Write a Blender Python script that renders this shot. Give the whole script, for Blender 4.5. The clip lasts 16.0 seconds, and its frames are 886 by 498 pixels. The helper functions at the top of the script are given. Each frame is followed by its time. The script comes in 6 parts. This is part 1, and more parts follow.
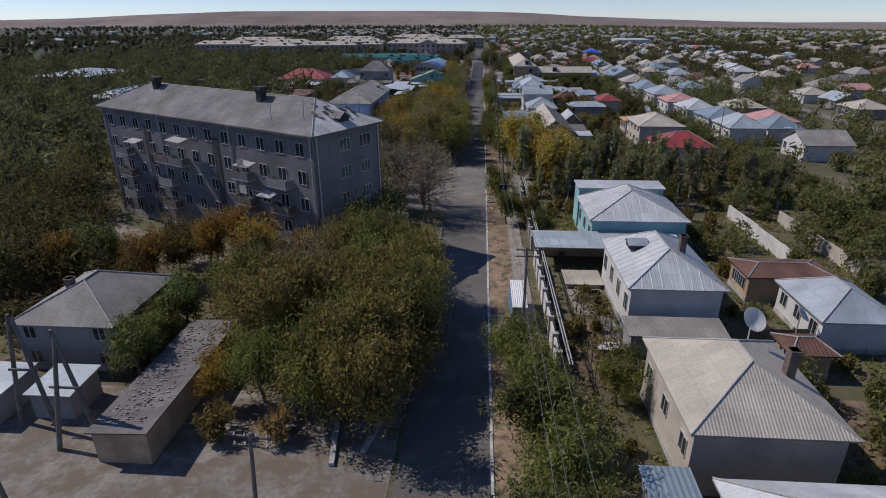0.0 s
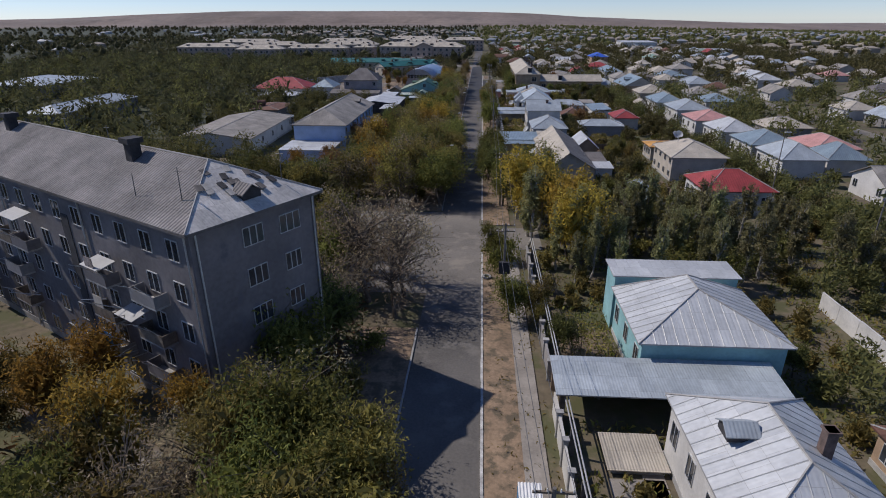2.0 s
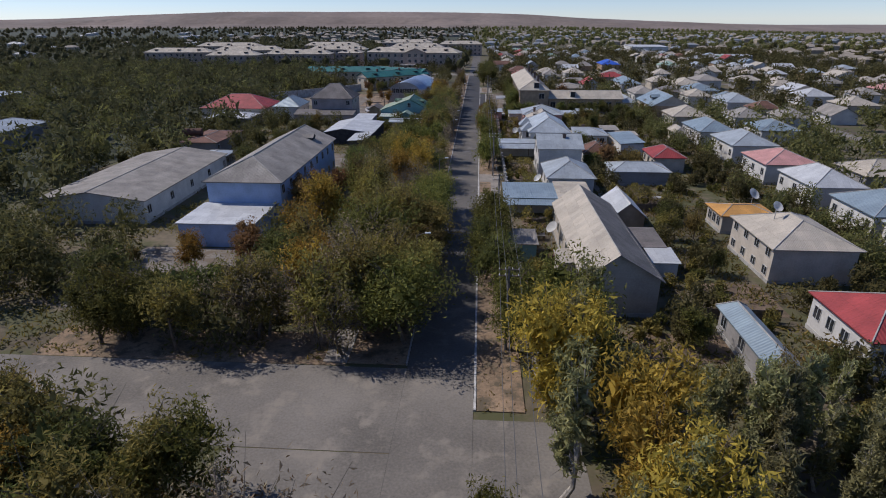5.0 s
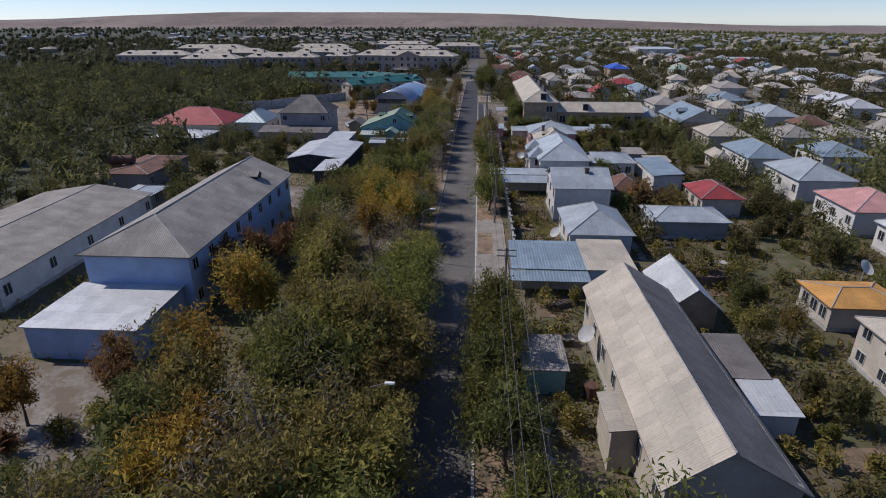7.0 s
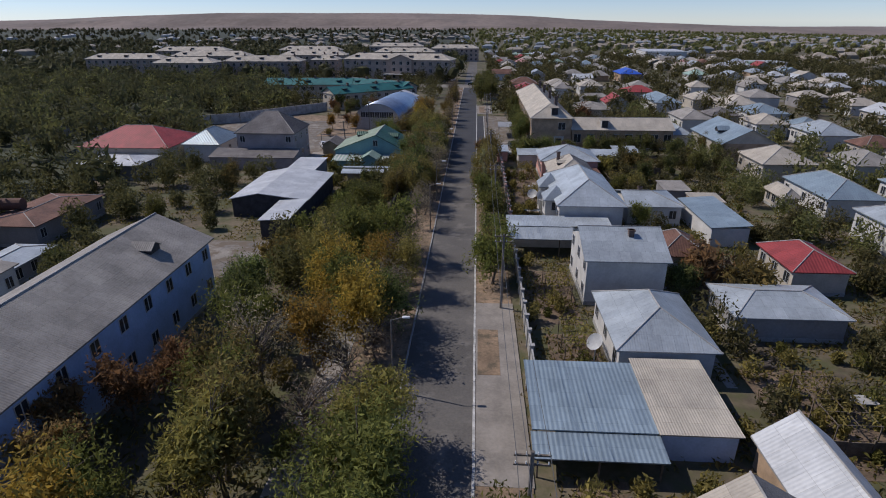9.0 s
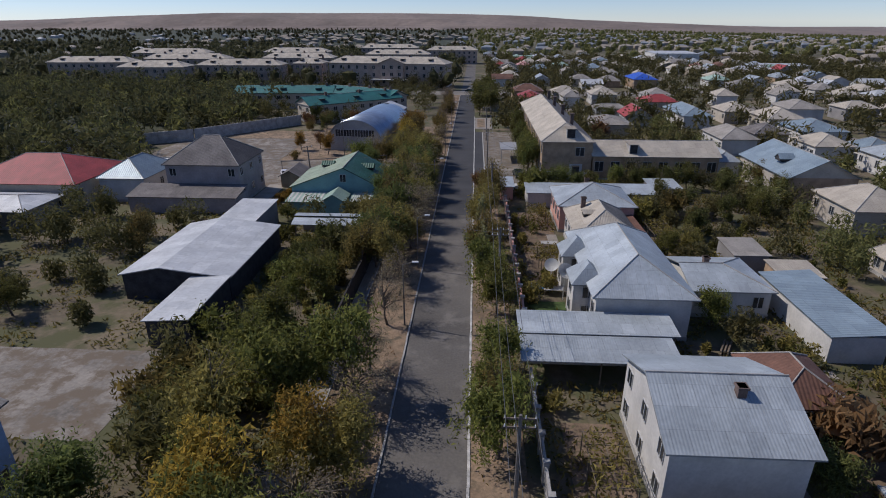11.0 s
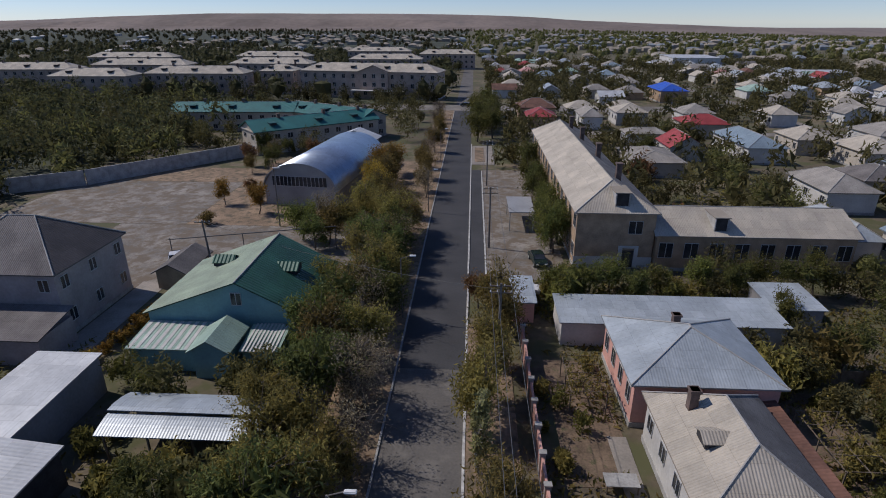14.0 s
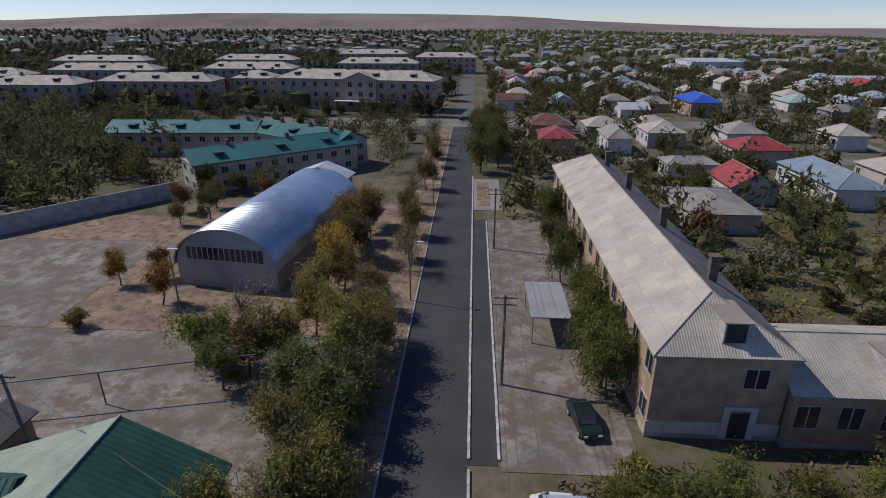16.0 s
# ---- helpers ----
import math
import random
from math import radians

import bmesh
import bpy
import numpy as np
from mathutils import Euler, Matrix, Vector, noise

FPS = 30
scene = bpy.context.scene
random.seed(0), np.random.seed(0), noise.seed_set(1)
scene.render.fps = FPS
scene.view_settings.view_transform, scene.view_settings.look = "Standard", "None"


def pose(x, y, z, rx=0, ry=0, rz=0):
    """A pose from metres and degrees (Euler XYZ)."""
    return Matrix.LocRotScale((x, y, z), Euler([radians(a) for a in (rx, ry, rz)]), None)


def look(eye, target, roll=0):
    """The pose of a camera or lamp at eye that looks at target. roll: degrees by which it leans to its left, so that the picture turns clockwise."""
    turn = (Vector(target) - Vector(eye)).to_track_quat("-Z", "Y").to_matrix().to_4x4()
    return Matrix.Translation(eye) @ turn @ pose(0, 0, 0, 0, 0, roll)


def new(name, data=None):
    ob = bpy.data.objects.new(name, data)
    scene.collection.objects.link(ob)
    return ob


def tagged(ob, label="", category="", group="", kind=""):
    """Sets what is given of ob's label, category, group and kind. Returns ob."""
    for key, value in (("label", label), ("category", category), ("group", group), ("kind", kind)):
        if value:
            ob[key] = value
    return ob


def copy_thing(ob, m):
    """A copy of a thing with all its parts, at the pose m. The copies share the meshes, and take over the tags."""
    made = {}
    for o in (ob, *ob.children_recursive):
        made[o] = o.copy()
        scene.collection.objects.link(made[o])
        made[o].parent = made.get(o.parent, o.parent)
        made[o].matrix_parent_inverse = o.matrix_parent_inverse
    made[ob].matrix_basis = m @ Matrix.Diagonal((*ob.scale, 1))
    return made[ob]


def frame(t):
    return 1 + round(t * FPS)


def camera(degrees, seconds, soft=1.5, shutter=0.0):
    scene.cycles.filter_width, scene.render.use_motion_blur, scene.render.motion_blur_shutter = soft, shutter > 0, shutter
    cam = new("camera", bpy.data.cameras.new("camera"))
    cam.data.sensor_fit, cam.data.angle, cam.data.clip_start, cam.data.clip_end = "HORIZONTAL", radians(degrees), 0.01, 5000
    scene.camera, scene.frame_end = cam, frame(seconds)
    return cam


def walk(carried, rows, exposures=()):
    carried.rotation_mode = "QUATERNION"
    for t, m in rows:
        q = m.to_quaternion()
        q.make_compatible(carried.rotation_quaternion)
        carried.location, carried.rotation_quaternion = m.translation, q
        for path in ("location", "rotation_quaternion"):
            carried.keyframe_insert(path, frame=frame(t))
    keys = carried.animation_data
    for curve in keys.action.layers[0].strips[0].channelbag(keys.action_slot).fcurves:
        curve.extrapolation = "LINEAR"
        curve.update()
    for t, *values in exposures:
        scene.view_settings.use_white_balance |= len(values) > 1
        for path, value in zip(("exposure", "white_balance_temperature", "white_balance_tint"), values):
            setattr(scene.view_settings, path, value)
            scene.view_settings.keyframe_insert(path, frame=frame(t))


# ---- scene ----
cam = camera(77.0, 16.0, soft=1.0)
# seconds, eye x y z, turn about x y z in degrees
ROWS = [
    (0.0, 0.00, 0.00, 26.50, 67.535, 0.248, 3.744),
    (0.5, 0.16, 6.49, 26.45, 67.546, 0.217, 3.749),
    (1.0, 0.32, 12.36, 26.54, 67.557, 0.205, 3.757),
    (1.5, 0.47, 18.99, 26.81, 67.535, 0.215, 3.759),
    (2.0, 0.61, 25.30, 27.49, 67.546, 0.165, 3.750),
    (2.5, 0.70, 31.80, 28.12, 67.546, 0.118, 3.720),
    (3.0, 0.86, 38.17, 28.52, 67.557, 0.095, 3.738),
    (3.5, 0.99, 45.11, 28.65, 67.578, 0.126, 3.733),
    (4.0, 1.03, 51.43, 28.69, 67.599, 0.110, 3.698),
    (6.5, 1.01, 85.81, 28.81, 67.621, 0.052, 3.496),
    (7.0, 0.97, 92.27, 28.80, 67.653, 0.039, 3.440),
    (7.5, 0.96, 99.33, 28.77, 67.653, 0.049, 3.442),
    (8.0, 0.91, 106.03, 28.65, 67.685, -0.005, 3.379),
    (8.5, 0.86, 113.15, 28.67, 67.706, 0.028, 3.353),
    (9.0, 0.86, 119.66, 28.68, 67.738, 0.035, 3.301),
    (11.5, 1.24, 154.81, 28.55, 67.749, -0.012, 3.175),
    (12.0, 1.35, 161.45, 28.52, 67.749, -0.039, 3.149),
    (12.5, 1.47, 168.85, 28.48, 67.759, -0.004, 3.113),
    (13.0, 1.48, 175.81, 28.47, 67.791, -0.041, 3.074),
    (13.5, 1.49, 183.10, 28.53, 67.812, -0.018, 3.057),
    (14.0, 1.39, 190.35, 28.56, 67.812, -0.014, 3.026),
    (14.5, 1.34, 198.15, 28.62, 67.802, -0.056, 3.029),
    (15.0, 1.16, 205.38, 28.63, 67.802, -0.097, 3.032),
    (15.5, 1.05, 213.42, 28.71, 67.759, -0.066, 3.027),
    (16.0, 1.03, 221.04, 28.78, 67.813, -0.072, 3.079),
]
walk(cam, [(t, pose(x, y, z, rx, ry, rz)) for t, x, y, z, rx, ry, rz in ROWS],
     exposures=[(0.0, -0.02, 6200, 15), (4.0, 0.02, 6200, 15), (6.5, 0.1, 6200, 15), (8.0, 0.0, 6200, 15), (9.0, -0.04, 6200, 15), (12.0, -0.11, 6200, 15), (13.5, -0.2, 6200, 15), (16.0, -0.1, 6200, 15)])

# ---- light ----
SUN_DIR = Vector((-0.88, 0.245, 1.0)).normalized()
world = bpy.data.worlds.new("world")
scene.world = world
world.use_nodes = True
wn = world.node_tree
sky = wn.nodes.new("ShaderNodeTexSky")
sky.sky_type = "NISHITA"
sky.sun_disc = False
sky.sun_elevation = math.asin(SUN_DIR.z)
sky.sun_rotation = math.atan2(SUN_DIR.x, SUN_DIR.y)
sky.altitude = 2500
sky.air_density, sky.dust_density, sky.ozone_density = 1.0, 0.05, 3.0
wn.nodes["Background"].inputs["Strength"].default_value = 0.094
tone = wn.nodes.new("ShaderNodeMixRGB")
tone.blend_type = "MULTIPLY"
tone.inputs["Fac"].default_value = 1.0
tone.inputs["Color2"].default_value = (0.93, 0.965, 1.10, 1)
wn.links.new(sky.outputs["Color"], tone.inputs["Color1"])
wn.links.new(tone.outputs["Color"], wn.nodes["Background"].inputs["Color"])
sun = new("sun", bpy.data.lights.new("sun", "SUN"))
sun.data.energy, sun.data.angle, sun.data.color = 3.35, radians(0.55), (1.0, 0.93, 0.83)
sun.matrix_world = look(SUN_DIR * 100, (0, 0, 0))

# ---- materials ----
def mat(name, color, rough=0.8, metal=0.0, spread=0.25, scale=0.6, grain=6.0, bump=0.2, ribs=0.0, wave=0.45, tint=0.0, second=None, cover=0.5, vary=0.0, blotch=3.0):
    """A surface with stains, grain and relief; ribs: metres between the waves of a corrugated sheet (along u)."""
    m = bpy.data.materials.new(name)
    m.use_nodes = True
    nt = m.node_tree
    N, L = nt.nodes, nt.links
    b = N["Principled BSDF"]
    b.inputs["Roughness"].default_value, b.inputs["Metallic"].default_value = rough, metal
    co = N.new("ShaderNodeTexCoord")
    big = N.new("ShaderNodeTexNoise")
    big.inputs["Scale"].default_value, big.inputs["Detail"].default_value = scale, 6
    fine = N.new("ShaderNodeTexNoise")
    fine.inputs["Scale"].default_value, fine.inputs["Detail"].default_value = grain, 5
    src = co.outputs["Object"]
    L.new(src, big.inputs["Vector"]), L.new(src, fine.inputs["Vector"])
    mix = N.new("ShaderNodeMath")
    mix.operation = "MULTIPLY_ADD"
    L.new(fine.outputs["Fac"], mix.inputs[0])
    mix.inputs[1].default_value = 0.5
    half = N.new("ShaderNodeMath")
    half.operation = "MULTIPLY_ADD"
    half.inputs[1].default_value, half.inputs[2].default_value = 1.0, -0.25
    L.new(big.outputs["Fac"], half.inputs[0]), L.new(half.outputs[0], mix.inputs[2])
    ramp = N.new("ShaderNodeValToRGB")
    e = ramp.color_ramp.elements
    e[0].position, e[1].position = 0.3, 0.72
    dark = [c * (1 - spread * 1.4) for c in color]
    light = [min(1, c * (1 + spread)) for c in color]
    e[0].color, e[1].color = (*dark, 1), (*light, 1)
    L.new(mix.outputs[0], ramp.inputs["Fac"])
    out = ramp.outputs["Color"]
    if second:
        n2 = N.new("ShaderNodeTexNoise")
        n2.inputs["Scale"].default_value, n2.inputs["Detail"].default_value = scale * blotch, 8
        n2.inputs["Roughness"].default_value = 0.65
        L.new(src, n2.inputs["Vector"])
        r2 = N.new("ShaderNodeValToRGB")
        r2.color_ramp.elements[0].position, r2.color_ramp.elements[1].position = 1 - cover - 0.06, 1 - cover + 0.06
        L.new(n2.outputs["Fac"], r2.inputs["Fac"])
        mx = N.new("ShaderNodeMixRGB")
        mx.inputs["Color2"].default_value = (*second, 1)
        L.new(r2.outputs["Color"], mx.inputs["Fac"]), L.new(out, mx.inputs["Color1"])
        out = mx.outputs["Color"]
    if vary:
        info = N.new("ShaderNodeObjectInfo")
        isl = N.new("ShaderNodeNewGeometry")
        add = N.new("ShaderNodeMath")
        add.operation = "ADD"
        L.new(info.outputs["Random"], add.inputs[0]), L.new(isl.outputs["Random Per Island"], add.inputs[1])
        fac = N.new("ShaderNodeMapRange")
        fac.inputs["From Max"].default_value = 2.0
        fac.inputs["To Min"].default_value, fac.inputs["To Max"].default_value = 1 - vary, 1 + vary
        L.new(add.outputs[0], fac.inputs["Value"])
        hsv = N.new("ShaderNodeHueSaturation")
        L.new(out, hsv.inputs["Color"]), L.new(fac.outputs["Result"], hsv.inputs["Value"])
        hue = N.new("ShaderNodeMapRange")
        hue.inputs["To Min"].default_value, hue.inputs["To Max"].default_value = 0.5 - tint, 0.5 + tint
        L.new(info.outputs["Random"], hue.inputs["Value"]), L.new(hue.outputs["Result"], hsv.inputs["Hue"])
        out = hsv.outputs["Color"]
    L.new(out, b.inputs["Base Color"])
    bm_ = N.new("ShaderNodeBump")
    bm_.inputs["Strength"].default_value, bm_.inputs["Distance"].default_value = bump, 0.05
    height = fine.outputs["Fac"]
    if ribs:
        uv = N.new("ShaderNodeSeparateXYZ")
        L.new(co.outputs["UV"], uv.inputs[0])
        k = N.new("ShaderNodeMath")
        k.operation = "MULTIPLY"
        k.inputs[1].default_value = 2 * math.pi / ribs
        L.new(uv.outputs["X"], k.inputs[0])
        s = N.new("ShaderNodeMath")
        s.operation = "SINE"
        L.new(k.outputs[0], s.inputs[0])
        # sheet rows along v, a slight change of tone from sheet to sheet
        comb = N.new("ShaderNodeTexBrick")
        comb.inputs["Scale"].default_value = 1.0
        comb.inputs["Brick Width"].default_value, comb.inputs["Row Height"].default_value = 1.1, 1.6
        comb.inputs["Mortar Size"].default_value = 0.012
        comb.inputs["Color1"].default_value, comb.inputs["Color2"].default_value = (0.86, 0.86, 0.86, 1), (1.06, 1.05, 1.03, 1)
        comb.inputs["Mortar"].default_value = (0.62, 0.6, 0.58, 1)
        L.new(co.outputs["UV"], comb.inputs["Vector"])
        mul = N.new("ShaderNodeMixRGB")
        mul.blend_type = "MULTIPLY"
        mul.inputs["Fac"].default_value = 0.95
        L.new(out, mul.inputs["Color1"]), L.new(comb.outputs["Color"], mul.inputs["Color2"])
        L.new(mul.outputs["Color"], b.inputs["Base Color"])
        height = s.outputs[0]
        bm_.inputs["Strength"].default_value, bm_.inputs["Distance"].default_value = wave, 0.03
    L.new(height, bm_.inputs["Height"]), L.new(bm_.outputs["Normal"], b.inputs["Normal"])
    return m


M = {}
M["ground"] = mat("dry_earth_and_grass", (0.15, 0.12, 0.078), 0.95, scale=0.05, grain=1.2, spread=0.4, second=(0.085, 0.085, 0.036), cover=0.5, blotch=4)
M["dirt"] = mat("pale_dry_dirt", (0.27, 0.19, 0.122), 0.95, scale=0.25, grain=4, spread=0.3, second=(0.12, 0.095, 0.062), cover=0.46)
M["yard"] = mat("dusty_concrete_yard", (0.235, 0.212, 0.182), 0.92, scale=0.18, grain=3, spread=0.34, second=(0.15, 0.118, 0.085), cover=0.5)
M["asphalt"] = mat("worn_asphalt", (0.12, 0.111, 0.1), 0.85, scale=0.12, grain=5, spread=0.22, second=(0.165, 0.152, 0.135), cover=0.42)
M["asphalt_new"] = mat("fresh_asphalt", (0.047, 0.047, 0.049), 0.8, scale=0.2, grain=6, spread=0.2)
M["dusty_road"] = mat("dusty_asphalt", (0.185, 0.168, 0.146), 0.92, scale=0.12, grain=5, spread=0.25, second=(0.245, 0.218, 0.182), cover=0.42)
M["paving"] = mat("pale_paving", (0.29, 0.26, 0.225), 0.9, scale=0.5, grain=5, spread=0.18, vary=0.12)
M["kerb"] = mat("whitewashed_kerb", (0.5, 0.49, 0.465), 0.9, scale=2, grain=12, spread=0.25, vary=0.2)
M["concrete"] = mat("weathered_concrete", (0.38, 0.37, 0.35), 0.9, scale=0.8, grain=6, spread=0.22, vary=0.1)
M["white_wall"] = mat("whitewashed_render", (0.56, 0.545, 0.51), 0.9, scale=0.5, grain=5, spread=0.12, vary=0.06)
M["apt_wall"] = mat("dusty_pink_render", (0.42, 0.325, 0.265), 0.92, scale=0.4, grain=4, spread=0.18)
M["cream_wall"] = mat("cream_render", (0.46, 0.41, 0.34), 0.9, scale=0.5, grain=5, spread=0.14, vary=0.1)
M["block_wall"] = mat("sooty_grey_render", (0.175, 0.16, 0.158), 0.92, scale=0.25, grain=3, spread=0.22, second=(0.13, 0.125, 0.135), cover=0.38)
M["grey_wall"] = mat("grey_render", (0.27, 0.258, 0.25), 0.92, scale=0.3, grain=4, spread=0.16, vary=0.06)
M["brick_wall"] = mat("brown_brick", (0.42, 0.295, 0.19), 0.92, scale=0.8, grain=9, spread=0.2, vary=0.1)
M["blue_wall"] = mat("pale_blue_render", (0.36, 0.47, 0.66), 0.9, scale=0.5, grain=5, spread=0.12)
M["turq_wall"] = mat("turquoise_render", (0.26, 0.47, 0.49), 0.88, scale=0.5, grain=5, spread=0.14)
M["pink_wall"] = mat("salmon_pink_render", (0.62, 0.34, 0.28), 0.9, scale=0.5, grain=5, spread=0.12)
M["green_wall"] = mat("sea_green_render", (0.20, 0.36, 0.36), 0.9, scale=0.5, grain=5, spread=0.12)
M["slate"] = mat("asbestos_slate_roof", (0.315, 0.292, 0.262), 0.9, scale=0.35, grain=4, spread=0.2, ribs=0.2, vary=0.16)
M["worn_slate"] = mat("patched_slate_roof", (0.215, 0.2, 0.19), 0.92, scale=0.3, grain=4, spread=0.3, ribs=0.3, wave=1.0, second=(0.34, 0.32, 0.3), cover=0.3)
M["slate_dark"] = mat("darkened_slate_roof", (0.17, 0.155, 0.148), 0.9, scale=0.35, grain=4, spread=0.25, ribs=0.2, vary=0.12)
M["zinc"] = mat("zinc_sheet_roof", (0.44, 0.485, 0.51), 0.45, 0.15, scale=0.3, grain=3, spread=0.16, ribs=0.22, wave=0.18, vary=0.12)
M["white_roof"] = mat("pale_sheet_roof", (0.55, 0.565, 0.57), 0.5, 0.1, scale=0.3, grain=3, spread=0.14, ribs=0.3, wave=0.12, vary=0.08)
M["beige_roof"] = mat("beige_slate_roof", (0.475, 0.425, 0.35), 0.88, scale=0.35, grain=4, spread=0.14, ribs=0.2, vary=0.1)
M["blue_roof"] = mat("light_blue_sheet_roof", (0.28, 0.355, 0.405), 0.45, 0.2, scale=0.3, grain=3, spread=0.12, ribs=0.35, vary=0.12)
M["vivid_blue_roof"] = mat("bright_blue_sheet_roof", (0.04, 0.12, 0.55), 0.45, 0.1, scale=0.3, grain=3, spread=0.12, ribs=0.35)
M["red_roof"] = mat("red_painted_roof", (0.34, 0.05, 0.05), 0.65, 0.0, scale=0.4, grain=4, spread=0.2, ribs=0.35, vary=0.15)
M["rust_roof"] = mat("rusty_brown_roof", (0.17, 0.085, 0.06), 0.85, 0.0, scale=0.4, grain=4, spread=0.3, ribs=0.3, vary=0.15)
M["pink_roof"] = mat("faded_pink_roof", (0.52, 0.27, 0.25), 0.75, 0.0, scale=0.4, grain=4, spread=0.16, ribs=0.3)
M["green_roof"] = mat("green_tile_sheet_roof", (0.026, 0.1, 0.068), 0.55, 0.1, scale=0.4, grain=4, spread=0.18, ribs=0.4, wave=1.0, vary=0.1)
M["mint_roof"] = mat("faded_green_roof", (0.33, 0.46, 0.38), 0.6, 0.0, scale=0.4, grain=4, spread=0.14, ribs=0.3)
M["teal_roof"] = mat("teal_sheet_roof", (0.018, 0.14, 0.135), 0.6, 0.05, scale=0.3, grain=3, spread=0.14, ribs=0.35, vary=0.1)
M["orange_roof"] = mat("orange_sheet_roof", (0.58, 0.30, 0.08), 0.7, 0.0, scale=0.4, grain=4, spread=0.16, ribs=0.3)
M["hangar"] = mat("silver_blue_vault_sheet", (0.44, 0.51, 0.6), 0.34, 0.75, scale=0.15, grain=3, spread=0.1, ribs=0.6)
M["hangar_wall"] = mat("grey_sheet_wall", (0.33, 0.33, 0.325), 0.6, 0.2, scale=0.4, grain=4, spread=0.15)
M["pale_slate"] = mat("replaced_pale_slate_roof", (0.6, 0.57, 0.53), 0.9, scale=0.5, grain=4, spread=0.2, ribs=0.2, wave=0.2, second=(0.16, 0.15, 0.145), cover=0.3, blotch=4)
# darker slate for east slopes: shade away from the sun, put into the colour
M["shade_slope"] = mat("shaded_slate_roof", (0.155, 0.15, 0.148), 0.92, scale=0.35, grain=4, spread=0.25, ribs=0.2, vary=0.1)
M["brown_shade"] = mat("dark_brown_shaded_roof", (0.085, 0.073, 0.07), 0.75, scale=0.4, grain=4, spread=0.2, ribs=0.3)
# lighter copy of the green roof: sunlight on the west slope, painted in
M["sunlit_green"] = mat("sunlit_green_roof", (0.27, 0.335, 0.24), 0.65, scale=0.4, grain=4, spread=0.16, ribs=0.28)
M["rose_wall"] = mat("pinkish_grey_render", (0.33, 0.285, 0.275), 0.9, scale=0.4, grain=4, spread=0.16)
# near-black planks: the shade on the fence's east side is in the colour
M["shade_black"] = mat("shade_black_planks", (0.03, 0.027, 0.025), 0.9, scale=1.5, grain=10, spread=0.3)
M["cap"] = mat("ridge_cap_sheet", (0.36, 0.345, 0.32), 0.8, scale=0.6, grain=5, spread=0.2)
# near-black: soot on chimneys, and shade painted into openings and the open barn
M["dark"] = mat("soot_and_shade_dark", (0.045, 0.043, 0.045), 0.9, scale=1, grain=6, spread=0.3)
M["brick_chimney"] = mat("sooty_brick_chimney", (0.14, 0.10, 0.085), 0.95, scale=2, grain=12, spread=0.3)
M["frame"] = mat("pale_window_frame", (0.46, 0.46, 0.45), 0.6, scale=2, grain=10, spread=0.12)
M["bark"] = mat("grey_bark", (0.14, 0.115, 0.09), 0.95, scale=3, grain=14, spread=0.35, vary=0.15)
M["pale_bark"] = mat("pale_bark", (0.36, 0.33, 0.28), 0.95, scale=3, grain=14, spread=0.3, vary=0.15)
M["wood"] = mat("weathered_wood", (0.17, 0.135, 0.10), 0.9, scale=2, grain=12, spread=0.3, vary=0.2)
M["pole"] = mat("weathered_pole", (0.16, 0.145, 0.13), 0.9, scale=2, grain=10, spread=0.25)
M["pipe"] = mat("galvanised_pipe", (0.50, 0.50, 0.48), 0.5, 0.4, scale=2, grain=10, spread=0.15)
M["wire"] = mat("dark_wire", (0.12, 0.12, 0.12), 0.6, 0.3, scale=2, grain=10, spread=0.1)
M["dish"] = mat("white_dish", (0.72, 0.72, 0.70), 0.6, scale=1, grain=6, spread=0.08)
M["rubber"] = mat("black_rubber", (0.025, 0.025, 0.025), 0.9, scale=3, grain=14, spread=0.2)
M["car_dark"] = mat("dark_green_car_paint", (0.02, 0.035, 0.03), 0.25, 0.2, scale=1, grain=6, spread=0.1)
M["car_white"] = mat("white_car_paint", (0.65, 0.65, 0.66), 0.25, 0.0, scale=1, grain=6, spread=0.05)
M["hill"] = mat("bare_clay_hill", (0.215, 0.172, 0.145), 0.98, scale=0.004, grain=0.05, spread=0.22, second=(0.165, 0.138, 0.12), cover=0.4)
M["blue_tarp"] = mat("blue_painted_sheet", (0.08, 0.22, 0.42), 0.6, scale=1, grain=6, spread=0.2)
M["plot"] = mat("dug_garden_earth", (0.17, 0.12, 0.08), 0.97, scale=0.6, grain=6, spread=0.35, second=(0.09, 0.085, 0.04), cover=0.4)
M["rubble"] = mat("brick_rubble", (0.30, 0.25, 0.22), 0.95, scale=3, grain=12, spread=0.4, vary=0.3)
M["undergrowth"] = mat("dark_undergrowth", (0.045, 0.052, 0.026), 0.97, scale=0.03, grain=0.6, spread=0.4, second=(0.075, 0.07, 0.035), cover=0.4)
M["grass"] = mat("lawn", (0.06, 0.1, 0.025), 0.95, scale=1, grain=10, spread=0.3)

glass = mat("window_glass", (0.035, 0.04, 0.048), 0.12, 0.0, scale=0.5, grain=2, spread=0.3, bump=0.02, vary=0.5)
M["glass"] = glass


